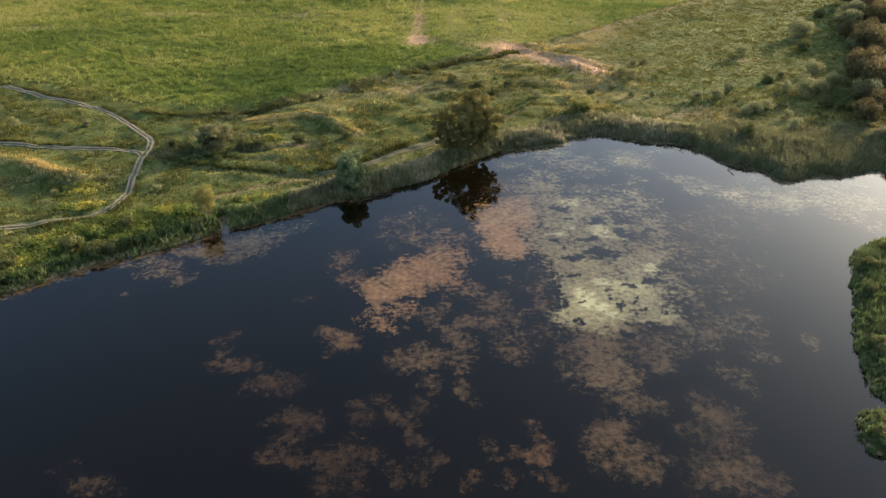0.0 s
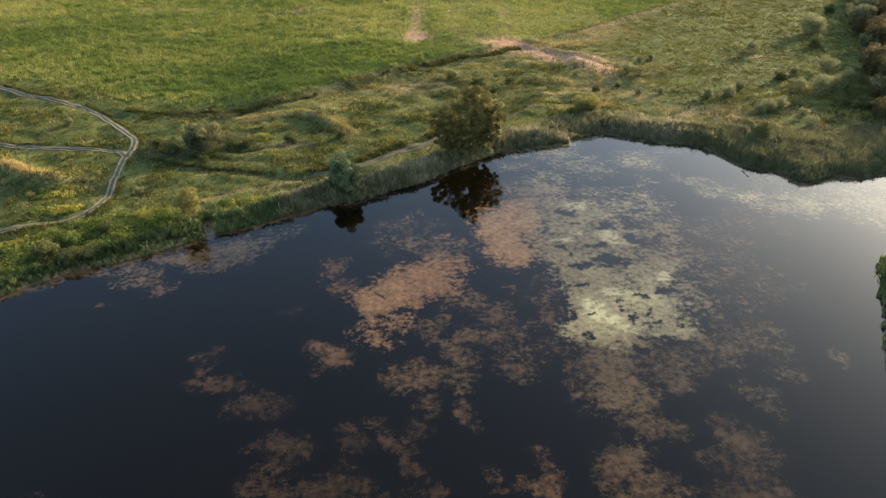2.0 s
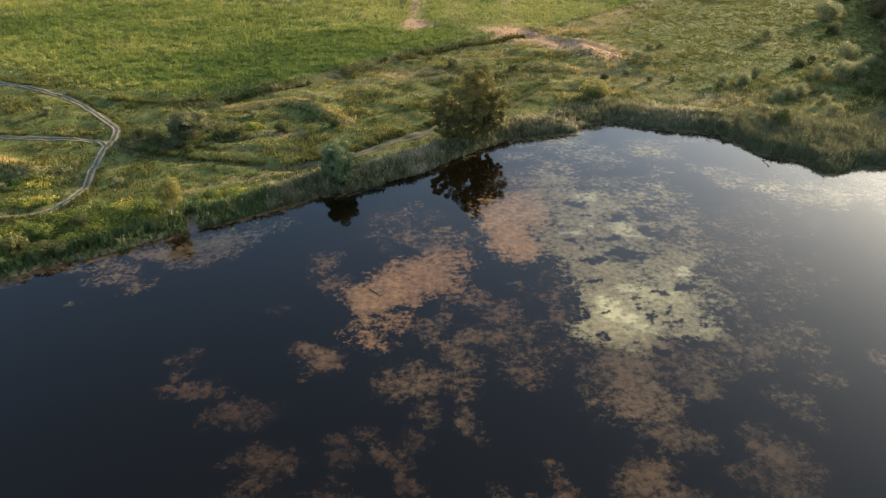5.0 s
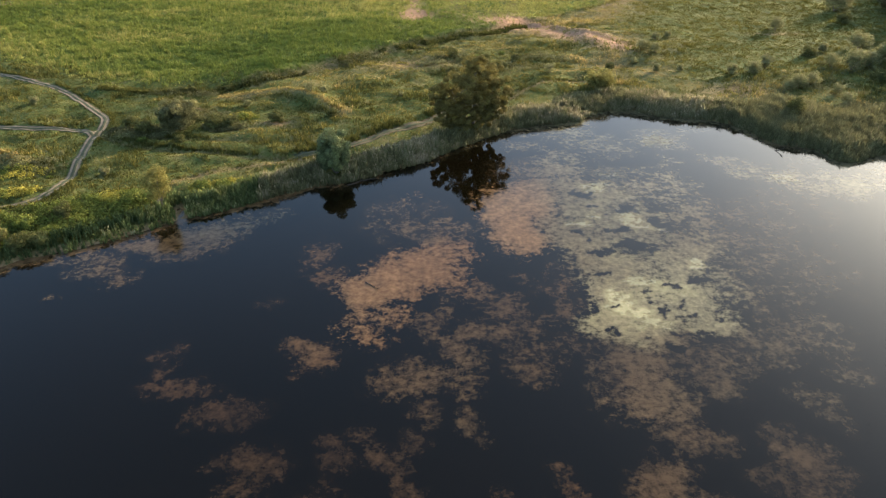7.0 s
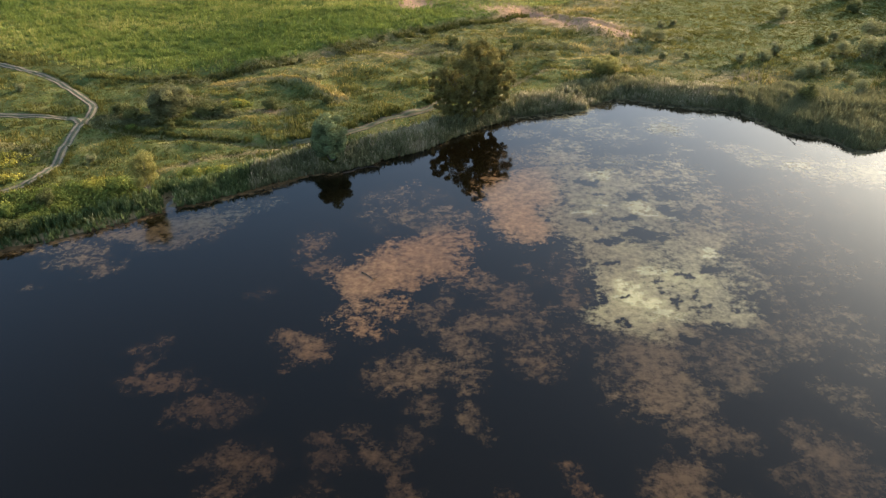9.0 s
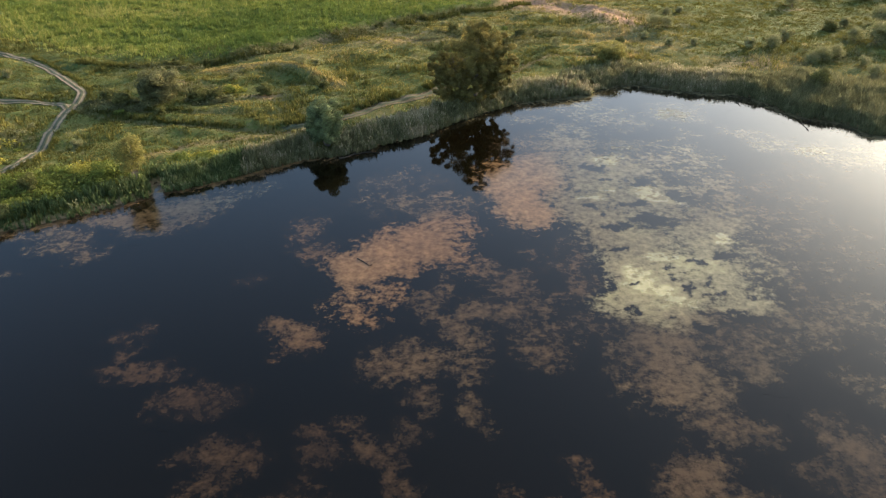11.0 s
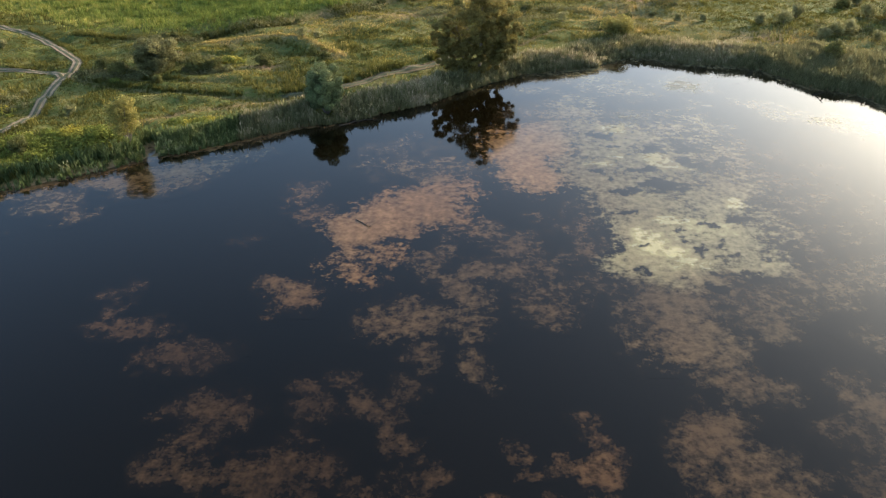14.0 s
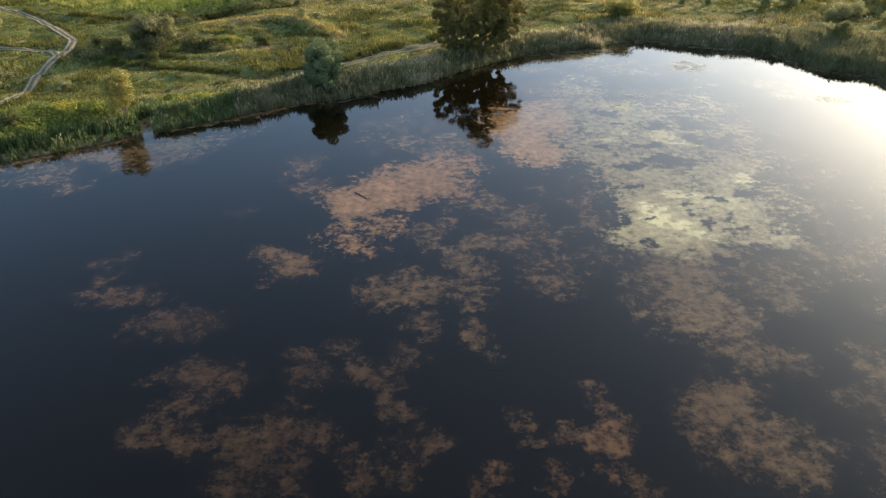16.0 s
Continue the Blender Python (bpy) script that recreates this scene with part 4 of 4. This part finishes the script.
# ---- shrubs and trees ----
def leafage(centres, radii, per, size, material, base_z, top_z, sunny=0.35):
    """Many small leaf sprays on the shells of lumpy clumps; sunny paints lit tops and shaded undersides into the tint.
    """
    c = np.repeat(centres, per, 0)
    r = np.repeat(radii, per)
    n = len(c)
    d = rng.normal(0, 1, (n, 3))
    d /= np.linalg.norm(d, axis=1)[:, None]
    p = c + d * (r * (0.62 + 0.42 * rng.random(n) ** 0.7))[:, None] * np.array([1, 1, 0.85])
    p[:, 2] = np.maximum(p[:, 2], base_z + 0.1 * rng.random(n))
    face = 1.1 * d + rng.normal(0, 0.42, (n, 3)) + np.array([0, 0, 0.2])
    a = np.cross(face, rng.normal(0, 1, (n, 3)))
    a /= np.linalg.norm(a, axis=1)[:, None] + 1e-9
    b = np.cross(face, a)
    b /= np.linalg.norm(b, axis=1)[:, None] + 1e-9
    s = size * (0.6 + 0.8 * rng.random(n))[:, None]
    v = np.stack([p - a * s, p - b * s * 0.62, p + a * s, p + b * s * 0.62], 1)
    lump = np.repeat(rng.random(len(centres)), per)
    # sunlight put into the colour: warmer towards the top, darker low down
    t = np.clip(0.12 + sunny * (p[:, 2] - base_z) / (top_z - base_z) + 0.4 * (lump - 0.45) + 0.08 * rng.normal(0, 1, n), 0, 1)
    return v.reshape(-1, 3), np.arange(n * 4).reshape(n, 4), np.repeat(t, 4), material


def tube(points, radii, sides=7):
    p = np.array(points, float)
    v, f = [], []
    for i, q in enumerate(p):
        t = p[min(i + 1, len(p) - 1)] - p[max(i - 1, 0)]
        t /= np.linalg.norm(t) + 1e-9
        u = np.cross(t, (0.3, 1, 0.1))
        u /= np.linalg.norm(u)
        w = np.cross(t, u)
        for k in range(sides):
            a = 6.28318 * k / sides
            v.append(q + (u * math.cos(a) + w * math.sin(a)) * radii[i])
    for i in range(len(p) - 1):
        for k in range(sides):
            k2 = (k + 1) % sides
            f.append((i * sides + k, i * sides + k2, (i + 1) * sides + k2, (i + 1) * sides + k))
    return np.array(v), np.array(f)


def stem_mesh(kind, base, tip, thick, bend):
    b, t = np.array(base, float), np.array(tip, float)
    mid = (b + t) / 2 + np.array(bend)
    pts = [b, b * 0.6 + mid * 0.4, mid, mid * 0.5 + t * 0.5, t]
    v, f = tube(pts, [thick * 1.25, thick, thick * 0.75, thick * 0.5, thick * 0.2])
    return shaped(kind, v, f, BARK, None, True)


def shrub(kind, label, category, width, tall, material, leaves, size, clear=0.12, stems=4, lumps=14, group="", sunny=0.35, flat=1.0):
    """A bush at the origin: stems from one foot and an uneven crown."""
    ob = tagged(new(kind), label, category, group)
    cs, rs = [], []
    for k in range(lumps):
        a, q = rng.random() * 6.2832, rng.random() ** 0.55
        zz = clear + (1 - clear) * (0.18 + 0.62 * rng.random())
        shell = math.sqrt(max(0.06, 1 - ((zz - 0.5) / 0.62) ** 2))
        cs.append((math.cos(a) * q * shell * width * 0.38, math.sin(a) * q * shell * width * 0.38 * flat, zz * tall))
        rs.append((width * (0.13 + 0.10 * rng.random()) + 0.04 * tall) * min(1.0, (18 / lumps) ** 0.35))
    cs, rs = np.array(cs), np.array(rs)
    cs[:, 2] = np.minimum(cs[:, 2], tall - rs * 0.85)
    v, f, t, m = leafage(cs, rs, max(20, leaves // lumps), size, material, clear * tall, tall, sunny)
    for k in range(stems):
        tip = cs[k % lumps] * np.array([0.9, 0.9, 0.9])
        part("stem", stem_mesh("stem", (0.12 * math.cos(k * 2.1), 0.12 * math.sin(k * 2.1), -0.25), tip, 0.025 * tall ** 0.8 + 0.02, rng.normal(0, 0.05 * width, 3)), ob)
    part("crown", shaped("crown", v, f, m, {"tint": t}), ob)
    return ob


def stand(ob, x, y, turn=0.0):
    ob.matrix_basis = pose(x, y, float(ground_bilinear(np.array([x]), np.array([y]))[0]), 0, 0, turn)
    return ob


def great_tree():
    """The large poplar on the bank: several trunks, high limbs, lobed crown."""
    ob = tagged(new("tree"), "large dark poplar tree with lobed crown on the reedy bank", "tree")
    lobes = [(-3.6, -0.6, 2.4, 1.7), (-1.4, -0.8, 2.2, 1.6), (0.6, -0.4, 2.6, 1.6), (2.6, 0.2, 3.2, 1.6), (-5.4, 0.2, 4.0, 1.7), (4.6, 0.4, 5.2, 1.6), (-6.2, 0.2, 6.6, 1.9), (-6.0, -0.3, 8.6, 1.7), (-4.4, -1.0, 3.4, 1.5), (0.2, -1.0, 3.0, 1.3), (3.4, -0.6, 4.2, 1.5), (-2.2, -1.2, 3.0, 1.4), (-4.6, 0, 7.2, 2.5), (-3.2, 1.2, 9.6, 2.5), (-5.2, -0.4, 5.2, 1.9), (-1.2, 0.4, 12.4, 2.5), (0.6, -0.5, 13.2, 2.4), (2.0, 0.6, 12.2, 2.4), (4.4, 0.2, 11.6, 2.3),
             (5.6, -0.2, 9.6, 2.2), (5.3, 0.4, 7.2, 2.0), (2.8, -0.8, 9.6, 2.6), (0, -1.4, 10, 2.8), (-2.0, -1.4, 7.4, 2.5), (1.0, -1.8, 7.0, 2.3), (3.6, -1.0, 6.2, 1.9),
             (-3.4, -1.4, 4.6, 1.7), (0, 1.8, 8.2, 2.8), (3, 1.8, 8.0, 2.6), (-1.0, -1.2, 4.4, 1.6), (1.6, 0, 4.6, 1.5), (-2.4, 1.6, 6.0, 2.2), (0.4, -0.4, 5.8, 2.2), (1.8, 0.8, 6.4, 2.2), (-0.6, 0.6, 4.0, 1.9)]
    cs, rs = [], []
    for x, y, z, r in lobes:
        for k in range(11):
            d = rng.normal(0, 1, 3)
            d /= np.linalg.norm(d)
            cs.append(np.array((x, y, z)) + d * r * (0.40 + 0.52 * rng.random()) * np.array([1, 1, 1.2]))
            rs.append(r * (0.18 + 0.24 * rng.random()))
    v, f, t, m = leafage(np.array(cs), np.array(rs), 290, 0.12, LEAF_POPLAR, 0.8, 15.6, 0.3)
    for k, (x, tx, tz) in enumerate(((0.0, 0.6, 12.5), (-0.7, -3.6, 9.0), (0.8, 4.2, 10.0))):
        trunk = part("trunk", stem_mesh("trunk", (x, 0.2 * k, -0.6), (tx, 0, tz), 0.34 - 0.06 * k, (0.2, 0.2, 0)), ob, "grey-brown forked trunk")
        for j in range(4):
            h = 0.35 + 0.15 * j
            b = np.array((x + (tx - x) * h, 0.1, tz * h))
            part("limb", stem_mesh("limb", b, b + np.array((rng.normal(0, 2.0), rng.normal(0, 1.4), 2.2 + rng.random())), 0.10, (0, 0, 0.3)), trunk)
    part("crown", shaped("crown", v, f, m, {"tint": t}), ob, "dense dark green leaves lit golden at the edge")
    return ob


stand(great_tree(), 5.0, 143.2).scale = (1.04, 1.04, 0.97)
stand(shrub("willow_bush", "rounded grey-green willow bush standing in the reeds", "bush", 6.2, 8.6, LEAF_WILLOW, 30000, 0.12, 0.0, 5, 60), -18.7, 127.0)
stand(shrub("willow_tree", "small yellowish willow with bare leaning stems", "tree", 4.9, 8.4, LEAF_GOLD, 12000, 0.085, 0.14, 9, 90), -44.4, 114.8)
stand(shrub("olive_bush", "broad grey-green oleaster bush in the meadow", "bush", 8.4, 6.6, LEAF_DULL, 28000, 0.12, 0.0, 6, 64), -50.6, 144.6)
stand(shrub("willow_bush", "low yellow-green willow bush behind the reeds", "bush", 7.4, 4.2, LEAF_GOLD, 14000, 0.12, 0.02, 5, 40), 33, 164.5)
stand(shrub("dark_bush", "small dark bush behind the reeds", "bush", 3.6, 4.2, LEAF_TREE, 4000, 0.11, 0.05, 4, 12), 67.6, 147.6)

small = [("olive_bush", "pale rounded oleaster bush in dry grass", LEAF_OLIVE, 3.2, 3.0), ("willow_bush", "dull green rounded bush in rough pasture", LEAF_OLIVE, 5.0, 3.8),
         ("thorn_bush", "dark green thorny bush in rough pasture", LEAF_TREE, 3.4, 2.6), ("yellow_weed", "clump of yellow flowering weeds in grass", LEAF_YELLOW, 3.0, 1.1)]
protos = [shrub(k, lab, "bush", w, h, m, 3600, 0.11 if h > 2 else 0.09, 0.03, 3, 18, "bushes in the meadow") for k, lab, m, w, h in small]


def put(kind, x, y, scale, turn):
    """Another bush like the first of its kind."""
    z = float(ground_bilinear(np.array([x]), np.array([y]))[0])
    ob = copy_thing(protos[kind], pose(x, y, z, 0, 0, turn))
    ob.scale = (scale, scale, scale * (0.85 + 0.3 * random.random()))
    return ob


stand(protos[0], 63.9, 172.1).scale = (0.91,) * 3
stand(protos[1], 87.1, 206.4).scale = (1.09,) * 3
stand(protos[2], 86.1, 184).scale = (1.05,) * 3
stand(protos[3], -36.5, 121.5)
MEADOW_BUSHES = ((0, -84.3, 157, 0.6), (2, -48.7, 138.6, 0.6), (2, -27.4, 127, 0.55), (2, -44, 145.5, 1.2), (2, -41, 146, 0.9), (2, -57, 143, 1.1), (2, -60, 145.5, 0.9), (3, -39.5, 120.8, 1.0), (3, -33.5, 122.5, 0.8), (3, -40, 150.5, 0.8), (3, -56, 139, 0.6), (2, 13, 177, 0.9), (2, 9, 182, 1.0), (2, 17, 184, 0.9), (2, 2, 186, 0.8), (0, 44, 181, 0.6), (2, -22, 149, 0.6), (2, 38, 178, 0.7), (2, -33, 148.6, 0.9))
PASTURE_BUSHES = ((1, 111, 224.7, 1.56), (0, 114.8, 227.1, 1.65), (1, 100.6, 189.7, 1.27), (1, 92, 174.3, 1.25), (1, 96.2, 176.3, 1.06), (1, 101.6, 180.5, 1.02), (0, 91.1, 187.6, 0.8), (1, 68.6, 172, 0.85), (0, 72.8, 176, 1.05), (1, 74.8, 162.9, 0.83), (1, 78.2, 164.7, 0.78), (1, 72.1, 161.8, 0.63), (0, 134.1, 245.2, 1.5), (2, 128.7, 249.1, 1.13), (1, 62.4, 150.3, 0.53), (1, 80.3, 153.2, 0.74), (1, 48.4, 189.5, 0.83), (1, 50.8, 188, 0.69), (0, 53.7, 199.3, 0.73), (0, 57.2, 200.7, 0.57), (0, 53.3, 175.2, 0.56), (0, 48, 175.3, 0.6), (2, 107.2, 211.5, 1.21), (2, 93.4, 166.3, 1.19), (1, 87.8, 176.5, 0.76), (2, 98, 164.3, 1.29), (1, 81.4, 159.1, 0.57))
for kind, x, y, size in MEADOW_BUSHES + PASTURE_BUSHES:
    put(kind, x, y, size, random.random() * 360)


def leaf_cover(name, label, spots, per, material, tone, tall):
    """Low leafy growth over patches of ground: x, y, half widths, number of clumps."""
    cs, rs = [], []
    for cx, cy, rx, ry, turn, n in spots:
        a, q = rng.random(n) * 6.2832, np.sqrt(rng.random(n))
        ux, uy = np.cos(a) * q * rx, np.sin(a) * q * ry
        c, d = math.cos(radians(turn)), math.sin(radians(turn))
        px_, py_ = cx + ux * c - uy * d, cy + ux * d + uy * c
        ok = (track_distance(px_, py_) > 1.6) & (shore_distance(px_, py_) > 2.5)
        px_, py_ = px_[ok], py_[ok]
        r = tall * (0.5 + 0.6 * rng.random(len(px_)))
        cs.append(np.stack([px_, py_, ground_bilinear(px_, py_) + r * 0.55], 1))
        rs.append(r)
    cs, rs = np.concatenate(cs), np.concatenate(rs)
    v, f, t, m = leafage(cs, rs, per, 0.13, material, -5, 60, 0.0)
    patch = np.repeat(fractal(cs[:, 0], cs[:, 1], 4, 3), per * 4)
    t = np.clip(tone + 1.4 * (patch - 0.5) + 0.35 * (t - 0.1) + np.tile([0, 0, 0.1, 0.1], len(f)), 0, 1)
    return tagged(new(name, shaped(name, v, f, m, {"tint": t})), label, "weeds", kind="stuff")


leaf_cover("bank_weeds", "dense green and yellow flowering weeds on the bank", [(-84, 95, 18, 6.0, 28, 700), (-62, 108, 15, 5.2, 30, 900), (-52, 113.5, 7, 3, 28, 220)], 30, LEAF_YELLOW, 0.46, 0.75)
leaf_cover("yellow_weeds", "bright yellow-green weed patches in the meadow", [(-36.5, 121.5, 5.5, 1.8, 20, 150), (-72, 125, 6, 2, 10, 90), (-69, 118, 5, 1.6, 10, 80), (-40, 151, 3, 1.6, 0, 50),
                                                                          (-30, 124, 3, 1.2, 25, 45), (15, 152, 3, 1.5, 30, 40), (52, 156, 4, 1.3, -20, 45)], 30, LEAF_YELLOW, 0.62, 0.55)
leaf_cover("brambles", "low dark green bramble thickets in the meadow", [(-58, 142.5, 7, 3.4, 0, 190), (-42.5, 145.5, 4.5, 2, 0, 110), (-46, 150, 5, 1.6, 10, 70), (-70, 128, 6, 2.0, 0, 60), (-92, 128, 10, 3, 0, 100),
                                                                      (12, 178, 12, 4, 10, 160), (0, 183, 9, 3, 30, 90), (24, 186, 8, 3, -10, 80), (76, 166, 14, 6, 20, 80), (92, 176, 9, 6, 0, 60),
                                                                      (-20, 185, 7, 1.6, 42, 60), (-38, 172, 7, 1.4, 30, 60), (-55, 163, 8, 1.6, 0, 60), (88, 152, 10, 4, 0, 60)], 30, LEAF_DULL, 0.22, 0.85)

# weeds on the bank west of the inlet
for k in range(26):
    x = -100 + 58 * random.random()
    y = 91.5 + (x + 70.7) * 0.66 + 4.5 + 7.5 * random.random()
    put(3 if random.random() < 0.62 else 2, x, y, 0.7 + 0.6 * random.random(), random.random() * 360)
for k in range(60):
    x, y = -110 + 220 * random.random(), 120 + 110 * random.random()
    if not (x > 44 and y > 150) and float(shore_distance(np.array([x]), np.array([y]))[0]) > 12 and float(field_side(np.array([x]), np.array([y]))[0]) < -2 and float(track_distance(np.array([x]), np.array([y]))[0]) > 2.5:
        put(random.choice((0, 3, 1)), x, y, 0.3 + 0.35 * random.random(), random.random() * 360)

# wood on the east side
wood = [shrub("woodland_tree", lab, "tree", w, h, m, 5200, 0.22, 0.08, 3, 26, "trees at the wood's edge") for lab, m, w, h in
        (("dark leafy tree at the edge of the wood", LEAF_WOOD, 9.0, 9.5), ("olive green broad tree at the wood's edge", LEAF_DULL, 8.0, 7.5))]
stand(wood[0], 128, 214)
stand(wood[1], 121, 186)
for k in range(130):
    y = 148 + 172 * random.random()
    x = 99 + (y - 160) * 0.42 + 60 * random.random() ** 1.5
    z = float(ground_bilinear(np.array([x]), np.array([y]))[0])
    copy_thing(wood[0 if random.random() < 0.6 else 1], pose(x, y, z, 0, 0, random.random() * 360)).scale = (0.5 + 0.65 * random.random(),) * 3

# scrub willows on the near east bank and the islet
for k in range(90):
    x, y = 52 + 34 * random.random(), 62 + 50 * random.random()
    if float(shore_distance(np.array([x]), np.array([y]))[0]) > 1.5:
        put(2, x, y, 0.5 + 0.35 * random.random(), random.random() * 360)
for x, y in ((52.4, 60.6), (54.2, 62.6), (52.6, 59.4)):
    put(2, x, y, 0.55 + 0.2 * random.random(), random.random() * 360)

# dark scrub along the crop's edge
for k in range(18):
    x = -62 + 66 * random.random()
    put(2, x, float(np.interp(x, EDGE[:, 0], EDGE[:, 1])) - 0.6 - 1.6 * random.random(), 0.3 + 0.25 * random.random(), random.random() * 360)

# dead wood in the water: crooked stems with forked twigs
def dead_wood(kind, label, length, thick, rise, twigs):
    ob = tagged(new(kind), label, "branch")
    n = 9
    u = np.linspace(0, 1, n)
    pts = np.stack([(u - 0.5) * length, np.cumsum(rng.normal(0, 0.035 * length, n)), 0.02 + rise * u ** 1.5 + rng.normal(0, 0.015, n)], 1)
    v, f = tube(pts, list(thick * (1.0 - 0.8 * u)), 8)
    part("stem", shaped("stem", v, f, WET_WOOD, None, True), ob)
    for k in range(twigs):
        i = 2 + int(rng.random() * (n - 3))
        reach = length * (0.12 + 0.16 * rng.random())
        side = 1 if k % 2 else -1
        tip = pts[i] + np.array((reach * 0.6, side * reach * (0.4 + 0.6 * rng.random()), reach * (0.2 + 0.5 * rng.random())))
        mid = (pts[i] + tip) / 2 + rng.normal(0, 0.06 * reach, 3)
        v, f = tube([pts[i], mid, tip], [thick * 0.5, thick * 0.36, thick * 0.12], 6)
        part("twig", shaped("twig", v, f, WET_WOOD, None, True), ob)
    return ob


dead_wood("floating_branch", "dark drowned branch floating in orange algae", 2.6, 0.07, 0.04, 4).matrix_basis = pose(-9.7, 93.8, 0.0, 0, 0, -42)
dead_wood("fallen_log", "dark fallen log lying along the reed bank", 6.4, 0.17, 0.10, 2).matrix_basis = pose(-13.2, 123.6, 0.0, 0, 0, 13)
dead_wood("dead_branch", "dark tangled dead branch standing in shallow water", 1.7, 0.09, 1.0, 13).matrix_basis = pose(60.0, 134.6, 0.0, 0, 0, -35)
dead_wood("dead_branch", "small dark snag in shallow water by the reeds", 1.4, 0.07, 0.9, 4).matrix_basis = pose(52.6, 145.0, 0.0, 0, 0, 20)
